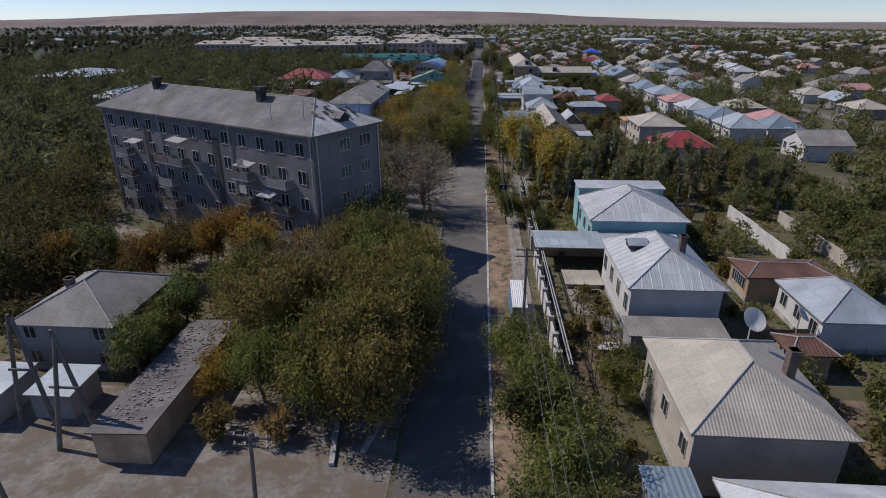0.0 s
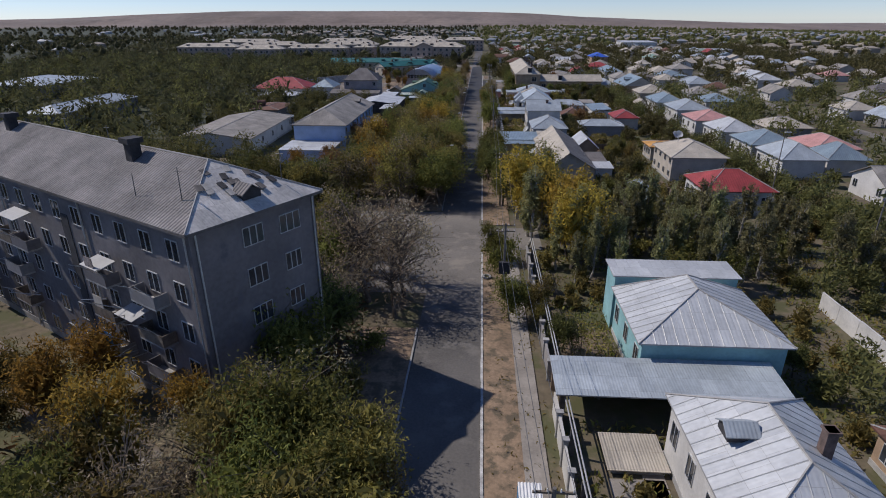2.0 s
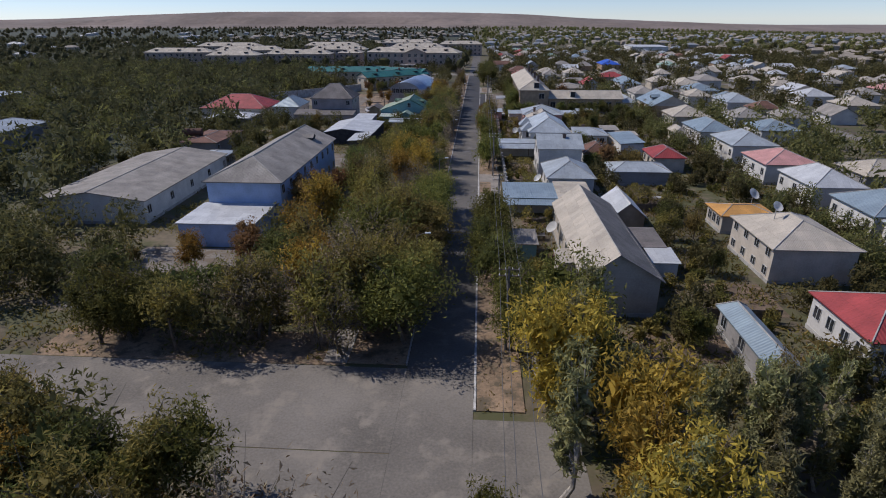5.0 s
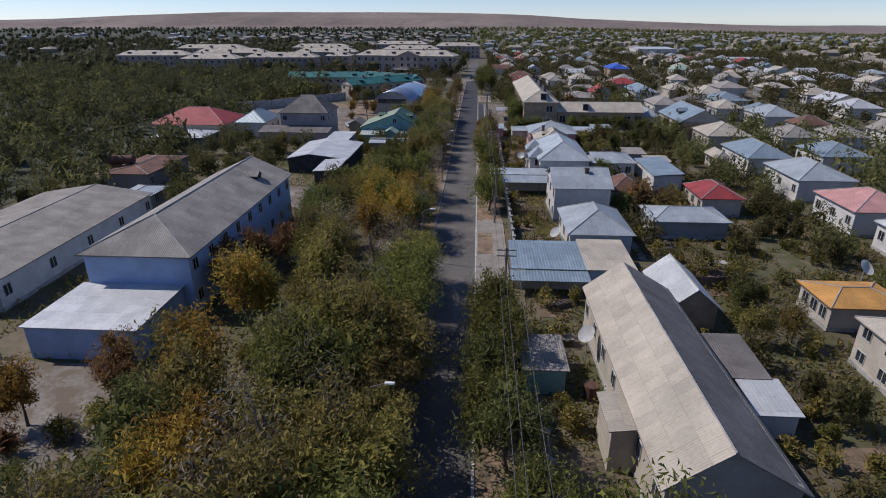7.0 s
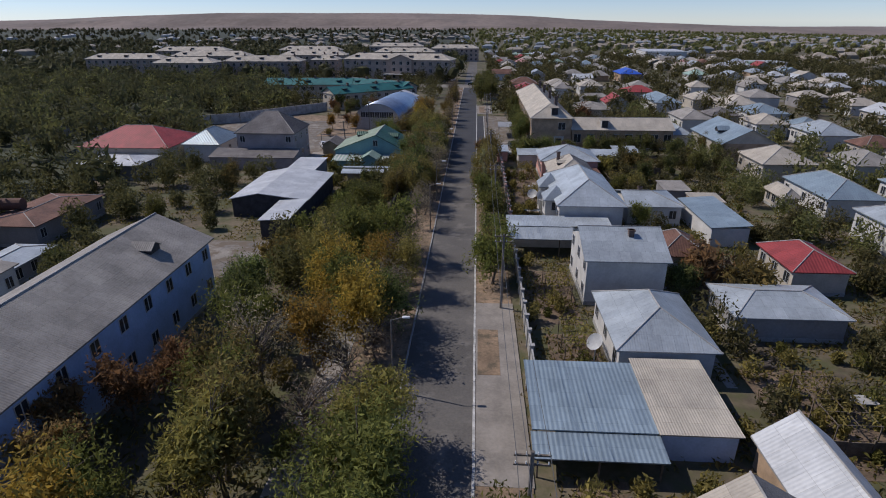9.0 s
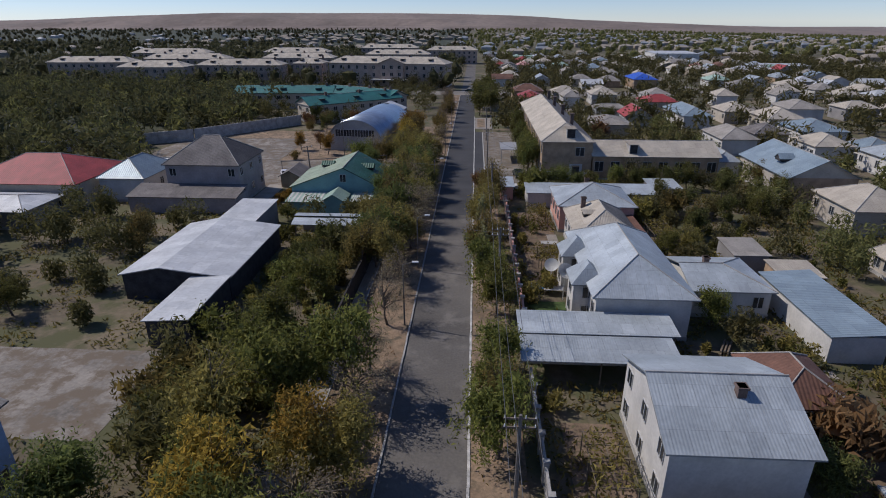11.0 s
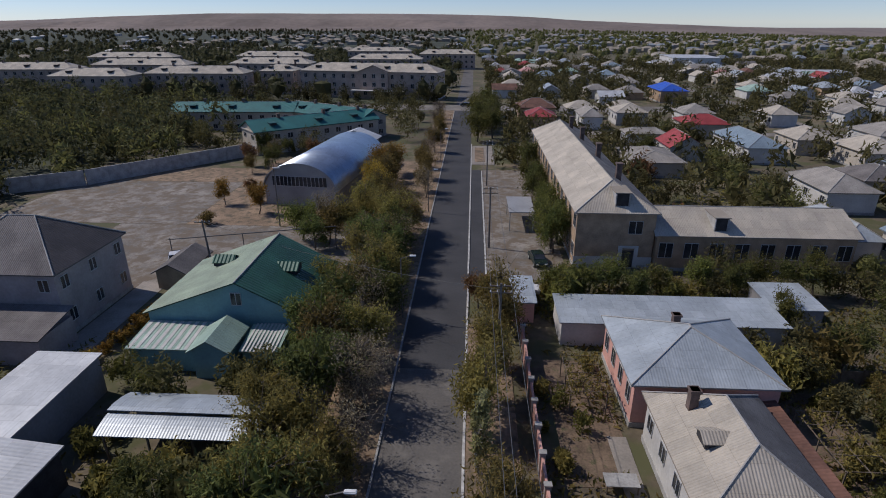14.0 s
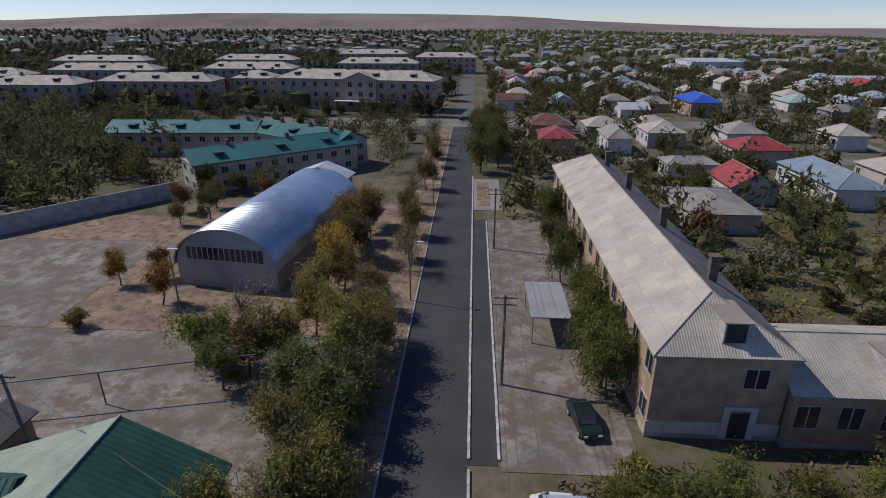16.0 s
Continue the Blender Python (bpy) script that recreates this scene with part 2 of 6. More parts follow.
def leaf(name, color, spread=0.45):
    """Leaves: a tone of its own for each leaf and each tree, with some light passing through."""
    m = bpy.data.materials.new(name)
    m.use_nodes = True
    nt = m.node_tree
    N, L = nt.nodes, nt.links
    b = N["Principled BSDF"]
    b.inputs["Roughness"].default_value = 0.75
    b.inputs["Specular IOR Level"].default_value = 0.18
    geo, info = N.new("ShaderNodeNewGeometry"), N.new("ShaderNodeObjectInfo")
    ramp = N.new("ShaderNodeValToRGB")
    e = ramp.color_ramp.elements
    e[0].color = (*[c * (1 - spread) for c in color], 1)
    e[1].color = (color[0] * (1 + spread * 1.3), color[1] * (1 + spread), color[2] * (1 + spread * 0.6), 1)
    L.new(geo.outputs["Random Per Island"], ramp.inputs["Fac"])
    hsv = N.new("ShaderNodeHueSaturation")
    v, h = N.new("ShaderNodeMapRange"), N.new("ShaderNodeMapRange")
    v.inputs["To Min"].default_value, v.inputs["To Max"].default_value = 0.75, 1.3
    h.inputs["To Min"].default_value, h.inputs["To Max"].default_value = 0.475, 0.51
    L.new(info.outputs["Random"], v.inputs["Value"]), L.new(info.outputs["Random"], h.inputs["Value"])
    L.new(v.outputs["Result"], hsv.inputs["Value"]), L.new(h.outputs["Result"], hsv.inputs["Hue"])
    L.new(ramp.outputs["Color"], hsv.inputs["Color"]), L.new(hsv.outputs["Color"], b.inputs["Base Color"])
    tr = N.new("ShaderNodeBsdfTranslucent")
    L.new(hsv.outputs["Color"], tr.inputs["Color"])
    mx = N.new("ShaderNodeMixShader")
    mx.inputs["Fac"].default_value = 0.42
    L.new(b.outputs["BSDF"], mx.inputs[1]), L.new(tr.outputs["BSDF"], mx.inputs[2])
    L.new(mx.outputs["Shader"], N["Material Output"].inputs["Surface"])
    return m


M["leaf_green"] = leaf("green_leaves", (0.148, 0.165, 0.046))
M["leaf_olive"] = leaf("olive_leaves", (0.215, 0.195, 0.062))
M["leaf_pale"] = leaf("grey_green_poplar_leaves", (0.235, 0.245, 0.12))
M["leaf_dark"] = leaf("dark_green_leaves", (0.122, 0.150, 0.050))
M["leaf_yellow"] = leaf("yellowing_leaves", (0.33, 0.25, 0.05))
M["leaf_rust"] = leaf("rust_brown_leaves", (0.235, 0.165, 0.075))
M["leaf_grey"] = leaf("grey_brown_twigs", (0.280, 0.250, 0.170))
M["leaf_wood"] = leaf("dark_wood_foliage", (0.085, 0.088, 0.04), 0.3)
M["leaf_far"] = leaf("far_foliage", (0.13, 0.132, 0.05), 0.32)

# ---- builders ----
FOOT = []          # taken ground: x0, x1, y0, y1


def link_mesh(name, me, parent=None, m=None):
    ob = new(name, me)
    if parent:
        ob.parent = parent
    if m is not None:
        ob.matrix_basis = m
    return ob


def part(name, bm, material, parent=None, label="", m=None):
    """Links a bmesh as one mesh object under a thing or a part."""
    me = bpy.data.meshes.new(name)
    bmesh.ops.recalc_face_normals(bm, faces=bm.faces)
    bm.to_mesh(me)
    bm.free()
    me.materials.append(M[material])
    ob = link_mesh(name, me, parent, m)
    return tagged(ob, label) if label else ob


def thing(name, m, label, category, group="", kind=""):
    ob = new(name)
    ob.matrix_basis = m
    return tagged(ob, label, category, group, kind)


def box(bm, x0, x1, y0, y1, z0, z1):
    v = [bm.verts.new(p) for p in ((x0, y0, z0), (x1, y0, z0), (x1, y1, z0), (x0, y1, z0), (x0, y0, z1), (x1, y0, z1), (x1, y1, z1), (x0, y1, z1))]
    for f in ((0, 3, 2, 1), (4, 5, 6, 7), (0, 1, 5, 4), (1, 2, 6, 5), (2, 3, 7, 6), (3, 0, 4, 7)):
        bm.faces.new([v[i] for i in f])
    return bm


def boxes(*specs):
    bm = bmesh.new()
    for s in specs:
        box(bm, *s)
    return bm


def tube(bm, a, b, r0, r1, n=6):
    """A tapered rod from a to b."""
    a, b = Vector(a), Vector(b)
    d = (b - a).normalized()
    s = d.cross(Vector((0.3, 0.1, 1)) if abs(d.z) < 0.9 else Vector((1, 0, 0))).normalized()
    q = d.cross(s)
    ring = lambda c, r: [bm.verts.new(c + s * r * math.cos(k * 2 * math.pi / n) + q * r * math.sin(k * 2 * math.pi / n)) for k in range(n)]
    A, B = ring(a, r0), ring(b, r1)
    for k in range(n):
        bm.faces.new((A[k], A[(k + 1) % n], B[(k + 1) % n], B[k]))
    bm.faces.new(A[::-1]), bm.faces.new(B)
    return bm


def roof_mesh(w, d, eave, rise, hip0, hip1, over=0.4, thick=0.12, shift=0.0):
    """A roof with its ridge along y over a w x d plan; hip0 / hip1: how far the ridge stops short of each end (0: a gable)."""
    bm = bmesh.new()
    uv = bm.loops.layers.uv.new("UVMap")
    X, Y = w / 2 + over, d / 2 + over
    ze = eave - rise * over / (w / 2)
    P = {"a": (-X, -Y, ze), "b": (X, -Y, ze), "c": (X, Y, ze), "d": (-X, Y, ze),
         "r0": (shift, -Y + hip0, eave + rise), "r1": (shift, Y - hip1, eave + rise)}
    top = {k: bm.verts.new(p) for k, p in P.items()}
    low = {k: bm.verts.new((p[0], p[1], p[2] - thick)) for k, p in P.items()}
    def face(keys, axis):
        f = bm.faces.new([top[k] for k in keys])
        bm.faces.new([low[k] for k in keys][::-1])
        o = Vector(P[keys[0]])
        for lp in f.loops:
            q = lp.vert.co - o
            if axis == "y":
                lp[uv].uv = (q.y, math.hypot(q.x, q.z))
            else:
                lp[uv].uv = (q.x, math.hypot(q.y, q.z))
    face("a r0 r1 d".split(), "y")
    face("b c r1 r0".split(), "y")
    if hip0:
        face("a b r0".split(), "x")
    if hip1:
        face("c d r1".split(), "x")
    rim = ["a", "b", "c", "d"]
    for i, k in enumerate(rim):
        k2 = rim[(i + 1) % 4]
        if (k, k2) == ("a", "b") and not hip0:
            for s, e in (("a", "r0"), ("r0", "b")):
                bm.faces.new((top[s], top[e], low[e], low[s]))
        elif (k, k2) == ("c", "d") and not hip1:
            for s, e in (("c", "r1"), ("r1", "d")):
                bm.faces.new((top[s], top[e], low[e], low[s]))
        else:
            bm.faces.new((top[k], top[k2], low[k2], low[k]))
    return bm, P


def caps_mesh(P, hip0, hip1, r=0.065):
    bm = bmesh.new()
    up = Vector((0, 0, 0.03))
    tube(bm, Vector(P["r0"]) + up, Vector(P["r1"]) + up, r, r, 5)
    if hip0:
        tube(bm, Vector(P["a"]) + up, Vector(P["r0"]) + up, r, r, 5), tube(bm, Vector(P["b"]) + up, Vector(P["r0"]) + up, r, r, 5)
    if hip1:
        tube(bm, Vector(P["c"]) + up, Vector(P["r1"]) + up, r, r, 5), tube(bm, Vector(P["d"]) + up, Vector(P["r1"]) + up, r, r, 5)
    return bm


def seams(ob, w, d, eave, rise, hip0, hip1, over=0.4, step=0.85):
    """Raised seams that run up the sheets of a hipped metal roof."""
    X, Y, r = w / 2 + over, d / 2 + over, 0.028
    ze, k = eave - rise * over / (w / 2), rise * (1 + over / (w / 2))
    bm = bmesh.new()
    y = -Y + step * 0.6
    while y < Y - 0.2:
        t = min(1.0, (y + Y) / hip0, (Y - y) / hip1 if hip1 else 1.0)
        for s in (-1, 1):
            tube(bm, (s * X, y, ze + 0.02), (s * X * (1 - t), y, ze + k * t + 0.02), r, r, 4)
        y += step
    x = -X + step * 0.5
    while x < X - 0.2:
        t = 1 - abs(x) / X
        tube(bm, (x, -Y, ze + 0.02), (x, -Y + hip0 * t, ze + k * t + 0.02), r, r, 4)
        x += step
    tagged(part("seam_ribs", bm, "pipe", ob), "", "", "", "stuff")


WIN = {}


def window(parent, x, y, z, face, w=1.1, h=1.3, bars=2, name="window"):
    """A window on a wall: face is the degrees by which its outside is turned from -y."""
    key = (w, h, bars)
    if key not in WIN:
        f = bmesh.new()
        t = 0.06
        xs = [-w / 2]
        for k in range(bars):
            xs += [-w / 2 + w * k / bars + t * 0.6, -w / 2 + w * (k + 1) / bars - t * 0.6]
        xs.append(w / 2)
        zs = [-h / 2, -h / 2 + t, h / 2 - t, h / 2]
        g = [[f.verts.new((x, -0.05, z)) for z in zs] for x in xs]
        flat = [f.faces.new((g[i][j], g[i + 1][j], g[i + 1][j + 1], g[i][j + 1])) for i in range(len(xs) - 1) for j in range(3) if not (j == 1 and i % 2)]
        up = bmesh.ops.extrude_face_region(f, geom=flat)
        for v in up["geom"]:
            if isinstance(v, bmesh.types.BMVert):
                v.co.y = 0.04
        bmesh.ops.recalc_face_normals(f, faces=f.faces)
        me = bpy.data.meshes.new("window")
        f.to_mesh(me), f.free(), me.materials.append(M["frame"])
        g = boxes((-w / 2 + 0.06, w / 2 - 0.06, -0.015, 0.05, -h / 2 + 0.06, h / 2 - 0.06))
        mg = bpy.data.meshes.new("pane")
        g.to_mesh(mg), g.free(), mg.materials.append(M["glass"])
        WIN[key] = (me, mg)
    me, mg = WIN[key]
    ob = link_mesh(name, me, parent, pose(x, y, z, 0, 0, face))
    link_mesh("pane", mg, ob)
    return ob


def wall_windows(parent, side, w, d, zs, n, ww=1.1, hh=1.3, margin=1.2, bars=2):
    """Rows of n windows on one side (w, e, s, n) of a w x d house, at heights zs."""
    for z in zs:
        for k in range(n):
            t = 0.5 if n == 1 else k / (n - 1)
            if side in "we":
                y = -d / 2 + margin + t * (d - 2 * margin)
                window(parent, (-w / 2 - 0.02) if side == "w" else w / 2 + 0.02, y, z, -90 if side == "w" else 90, ww, hh, bars)
            else:
                x = -w / 2 + margin + t * (w - 2 * margin)
                window(parent, x, (-d / 2 - 0.02) if side == "s" else d / 2 + 0.02, z, 0 if side == "s" else 180, ww, hh, bars)


def walls_mesh(w, d, h, rise, gable0, gable1, shift=0.0):
    bm = bmesh.new()
    box(bm, -w / 2, w / 2, -d / 2, d / 2, 0, h)
    for g, y in ((gable0, -d / 2), (gable1, d / 2)):
        if g:
            s = 0.2 if y < 0 else -0.2
            v = [bm.verts.new(p) for p in ((-w / 2, y, h), (w / 2, y, h), (shift, y, h + rise - 0.12), (-w / 2, y + s, h), (w / 2, y + s, h), (shift, y + s, h + rise - 0.12))]
            for f in ((0, 1, 2), (5, 4, 3), (0, 2, 5, 3), (1, 4, 5, 2)):
                bm.faces.new([v[i] for i in f])
    return bm


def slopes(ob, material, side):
    """Gives the roof faces that fall towards side (x, y) another material."""
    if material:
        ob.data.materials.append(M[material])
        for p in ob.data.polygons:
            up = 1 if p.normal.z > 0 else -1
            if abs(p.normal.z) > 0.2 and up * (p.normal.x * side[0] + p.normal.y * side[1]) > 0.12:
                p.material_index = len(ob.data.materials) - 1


def roof_of(ob):
    return next(c for c in ob.children if c.name.startswith("roof"))


def house(x0, x1, y0, y1, eave, rise, roof="slate", wall="white_wall", hips=(1, 1), axis="y", yaw=0.0, label="", west=3, south=0, name="house",
          chimney=None, over=0.4, caps=True, group="", storeys=1, plinth=True, east=0, ww=1.1, hh=1.35, shift=0.0, east_roof="", west_roof=""):
    """A house on the plan x0..x1, y0..y1. hips: 1 hipped, 0 gable, at the near and the far end of the ridge."""
    w, d = x1 - x0, y1 - y0
    FOOT.append((x0 - 0.8, x1 + 0.8, y0 - 0.8, y1 + 0.8))
    ob = thing(name, pose((x0 + x1) / 2, (y0 + y1) / 2, 0, 0, 0, yaw), label or HOUSE_LABEL(wall, roof), "house" if name == "house" else name.replace("_", " "), group)
    a = (d, w) if axis == "x" else (w, d)
    turn = pose(0, 0, 0, 0, 0, -90) if axis == "x" else Matrix()
    hl = [h * a[0] / 2 * 0.95 for h in hips]
    wb = walls_mesh(a[0], a[1], eave, rise, not hips[0], not hips[1], shift)
    wob = part("wall", wb, wall, ob, m=turn)
    bm, P = roof_mesh(a[0], a[1], eave + 0.02, rise, hl[0], hl[1], over, shift=shift)
    r = part("roof", bm, roof, ob, m=turn)
    slopes(r, east_roof, (1, 0)), slopes(r, west_roof, (-1, 0))
    if caps:
        part("ridge_cap", caps_mesh(P, *hl), "cap", r)
    if plinth:
        part("plinth", boxes((-w / 2 - 0.05, w / 2 + 0.05, -d / 2 - 0.05, d / 2 + 0.05, 0, 0.45)), "concrete", ob)
    for s in range(storeys):
        z = eave * (s + 0.56) / storeys
        if west:
            wall_windows(ob, "w", w, d, (z,), west, ww, hh)
        if south:
            wall_windows(ob, "s", w, d, (z,), south, ww, hh)
        if east:
            wall_windows(ob, "e", w, d, (z,), east, ww, hh)
    if chimney:
        for cx, cy, ch in chimney:
            zc = eave + rise * 0.35
            part("chimney", boxes((cx - 0.28, cx + 0.28, cy - 0.28, cy + 0.28, zc, zc + ch), (cx - 0.36, cx + 0.36, cy - 0.36, cy + 0.36, zc + ch - 0.16, zc + ch)), "brick_chimney", ob)
    return ob


WORDS = {"white_wall": "whitewashed", "cream_wall": "cream-rendered", "grey_wall": "grey-rendered", "brick_wall": "brown brick", "blue_wall": "pale blue", "turq_wall": "turquoise",
         "pink_wall": "salmon pink", "green_wall": "sea-green", "slate": "grey corrugated slate", "slate_dark": "dark weathered slate", "zinc": "bare zinc sheet", "white_roof": "pale sheet-metal",
         "beige_roof": "beige slate", "blue_roof": "light blue sheet", "vivid_blue_roof": "bright blue sheet", "red_roof": "red painted", "rust_roof": "rusty brown", "pink_roof": "faded pink",
         "green_roof": "green tile-sheet", "mint_roof": "pale green", "teal_roof": "teal sheet", "shade_slope": "shade-darkened slate", "brown_shade": "shade-darkened brown", "sunlit_green": "pale green", "rose_wall": "pinkish grey", "orange_roof": "orange sheet"}


def HOUSE_LABEL(wall, roof):
    return f"{WORDS[wall]} house with a {WORDS[roof]} roof among gardens"


def flat_shed(x0, x1, y0, y1, z, roof="zinc", wall="grey_wall", slope=0.35, label="", name="shed", open_front=False, toward="s"):
    """A low shed or carport with a single-pitch roof that falls towards the near side (s) or the street (w)."""
    w, d = x1 - x0, y1 - y0
    FOOT.append((x0 - 0.4, x1 + 0.4, y0 - 0.4, y1 + 0.4))
    ob = thing(name, pose((x0 + x1) / 2, (y0 + y1) / 2, 0), label or f"low {WORDS[wall]} shed with a {WORDS[roof]} lean-to roof", name.replace("_", " "))
    bm = bmesh.new()
    uv = bm.loops.layers.uv.new("UVMap")
    X, Y, T = w / 2 + 0.25, d / 2 + 0.25, 0.1
    hgt = lambda px, py: z - slope * (0.5 - py / (2 * Y)) if toward == "s" else z - slope * (0.5 - px / (2 * X))
    c = [(-X, -Y), (X, -Y), (X, Y), (-X, Y)]
    t = [bm.verts.new((px, py, hgt(px, py))) for px, py in c]
    l = [bm.verts.new((px, py, hgt(px, py) - T)) for px, py in c]
    f = bm.faces.new(t)
    for lp in f.loops:
        lp[uv].uv = (lp.vert.co.x, lp.vert.co.y) if toward == "s" else (lp.vert.co.y, lp.vert.co.x)
    bm.faces.new(l[::-1])
    for i in range(4):
        bm.faces.new((t[i], l[i], l[(i + 1) % 4], t[(i + 1) % 4]))
    part("roof", bm, roof, ob)
    h = z - slope - T
    if open_front:
        part("wall", boxes((-w / 2, w / 2, d / 2 - 0.15, d / 2, 0, h)), wall, ob)
        for px in (-w / 2 + 0.1, 0, w / 2 - 0.1):
            part("post", boxes((px - 0.06, px + 0.06, -d / 2 + 0.05, -d / 2 + 0.17, 0, h)), "wood", ob)
    else:
        part("wall", boxes((-w / 2, w / 2, -d / 2, d / 2, 0, h)), wall, ob)
    return ob


def dormer(parent, x, y, z, w=1.5, l=2.0, h=0.9, face=0, roof="slate"):
    """A small gabled roof window; face: degrees by which its front is turned from -y."""
    m = pose(x, y, z, 0, 0, face)
    d = part("dormer", walls_mesh(w, l, 0.5, h - 0.5, True, True), "dark", parent, m=m)
    bm, P = roof_mesh(w, l, 0.52, h - 0.5, 0, 0, 0.15, 0.06)
    part("roof", bm, roof, d)
    return d


def monitor(parent, x, y, z, w, l, h):
    """A flat-topped roof hatch with cheeks, a dark opening towards -y and a pale lid."""
    m = pose(x, y, z)
    d = part("roof_hatch", boxes((-w / 2, -w / 2 + 0.12, -l / 2, l / 2, -0.8, h - 0.1), (w / 2 - 0.12, w / 2, -l / 2, l / 2, -0.8, h - 0.1)), "concrete", parent, m=m)
    # dark sheet for the shade inside the hatch
    part("opening", boxes((-w / 2 + 0.13, w / 2 - 0.13, -l / 2 + 0.08, -l / 2 + 0.14, -0.8, h - 0.12)), "dark", d)
    part("lid", boxes((-w / 2 - 0.15, w / 2 + 0.15, -l / 2 - 0.2, l / 2, h - 0.09, h)), "beige_roof", d)
    return d


def bay(parent, x, y, w, d, eave, rise, roof, wall):
    """A bay with its own hipped roof and windows, standing out from a house."""
    b = part("bay", boxes((x - w / 2, x + w / 2, y - d / 2, y + d / 2, 0, eave)), wall, parent)
    bm, P = roof_mesh(w, d, eave + 0.02, rise, w * 0.45, w * 0.45, 0.3, 0.1)
    part("roof", bm, roof, b, m=pose(x, y, 0))
    for z in (eave * 0.3, eave * 0.74):
        window(b, x, y - d / 2 - 0.02, z, 0, 1.2, 1.3), window(b, x - w / 2 - 0.02, y, z, -90, 1.2, 1.3)
    return b


# ---- trees ----
rng = np.random.default_rng(7)


def leaves_at(c, size, flat=1.25):
    """A three-cornered leaf at each of the points c, turned at random."""
    n = len(c)
    a, b = rng.normal(size=(n, 3)), rng.normal(size=(n, 3))
    a[:, 2] *= flat
    a /= np.linalg.norm(a, axis=1)[:, None]
    b -= a * (a * b).sum(1)[:, None]
    b /= np.linalg.norm(b, axis=1)[:, None]
    s = (size * rng.uniform(0.6, 1.5, n))[:, None]
    return np.stack((c - a * s * 0.75, c + b * s * 0.36, c + a * s * 0.7 - b * s * 0.12), 1).reshape(-1, 3)


def leaf_mesh(name, pts, material):
    n = len(pts) // 3
    me = bpy.data.meshes.new(name)
    me.vertices.add(3 * n), me.loops.add(3 * n), me.polygons.add(n)
    me.vertices.foreach_set("co", pts.astype(np.float32).ravel())
    me.loops.foreach_set("vertex_index", np.arange(3 * n, dtype=np.int32))
    me.polygons.foreach_set("loop_start", np.arange(0, 3 * n, 3, dtype=np.int32))
    me.update(calc_edges=True)
    me.materials.append(M[material])
    return me


def tree(kind, h, r, leaves, material, label, size=0.25, clumps=80, bark="bark", low=0.2, narrow=1.0, limbs=16, name="tree", solid=True):
    """A tree of height h: a tapered trunk, limbs out to the clumps, and a crown of loose leaves."""
    ob = thing(name, pose(0, 0, -50), label, "tree" if name == "tree" else "bush")
    cz, rz = h * (0.5 + low / 2), h * (0.5 - low / 2)
    n_l = 7 if solid else 9
    lobes = [(rng.uniform(-0.52, 0.52) * r, rng.uniform(-0.52, 0.52) * r, cz + rng.uniform(-0.6, 0.55) * rz, rng.uniform(0.34, 0.58)) for _ in range(n_l)] + [(0, 0, cz + 0.1 * rz, 0.58)]
    per = max(4, clumps // len(lobes))
    C, reach = [], []
    for lx, ly, lz, lr in lobes:
        for _ in range(per):
            p = rng.normal(size=3)
            p /= np.linalg.norm(p)
            k = lr * rng.uniform(0.8, 1.2)
            C.append((lx + p[0] * k * r, ly + p[1] * k * r, lz + p[2] * k * rz))
            reach.append(lr * r)
    bm = bmesh.new()
    lean = Vector((rng.normal() * 0.03 * h, rng.normal() * 0.03 * h, h * low))
    t0 = max(0.1, h * 0.02)
    tube(bm, (0, 0, -0.1), lean * 0.55, t0 * 1.25, t0, 7)
    tube(bm, lean * 0.55, lean, t0, t0 * 0.85, 7)
    C = np.array(C)
    top = Vector((lean.x * 1.4, lean.y * 1.4, h * 0.82))
    tube(bm, lean, top, t0 * 0.8, t0 * 0.2, 6)
    for k in range(min(limbs, clumps)):
        e = Vector(C[k])
        u = min(0.85, max(0.0, (e.z - lean.z) / (top.z - lean.z) * 0.6))
        s = lean.lerp(top, u)
        mid = s.lerp(e, 0.5) + Vector((0, 0, 0.06 * h * rng.random()))
        tube(bm, s, mid, t0 * 0.42, t0 * 0.24, 5), tube(bm, mid, e, t0 * 0.24, t0 * 0.07, 4)
        for j in range(2):
            tube(bm, mid, e + Vector(rng.normal(size=3) * r * 0.28), t0 * 0.16, t0 * 0.04, 3)
    part("trunk", bm, bark, ob)
    idx = rng.integers(0, len(C), leaves)
    far = np.array(reach)[idx][:, None]
    pts = C[idx] + np.clip(rng.normal(size=(leaves, 3)), -1.7, 1.7) * far * np.array((0.27, 0.27, 0.40))
    pts[:, 2] = np.maximum(pts[:, 2], h * 0.06)
    both = [leaves_at(pts, size)]
    if solid:
        # larger leaves inside each bough, in the shade of the outer ones
        n_in = max(12, leaves // 60)
        for lx, ly, lz, lr in lobes:
            p = rng.normal(size=(n_in, 3))
            p /= np.linalg.norm(p, axis=1)[:, None]
            p *= rng.uniform(0.25, 0.7, (n_in, 1)) * np.array((lr * r, lr * r, lr * rz))
            both.append(leaves_at(p + np.array((lx, ly, lz)), size * 2.6))
    both = np.concatenate(both)
    link_mesh("crown", leaf_mesh("crown", both, material), ob)
    return ob

# ---- ground, roads, hills ----
def slab(name, x0, x1, y0, y1, z, material, label="", low=-0.3, kind="structure"):
    ob = part(name, boxes((x0, x1, y0, y1, low, z)), material)
    return tagged(ob, label, "", "", kind)


def fall(x, y):
    """Height of the land: level in the town, sinking far off to the east."""
    t = min(1.0, max(0.0, (y - 650) / 1300))
    return -0.021 * min(1900.0, max(0.0, x - 250)) * t * t * (3 - 2 * t)


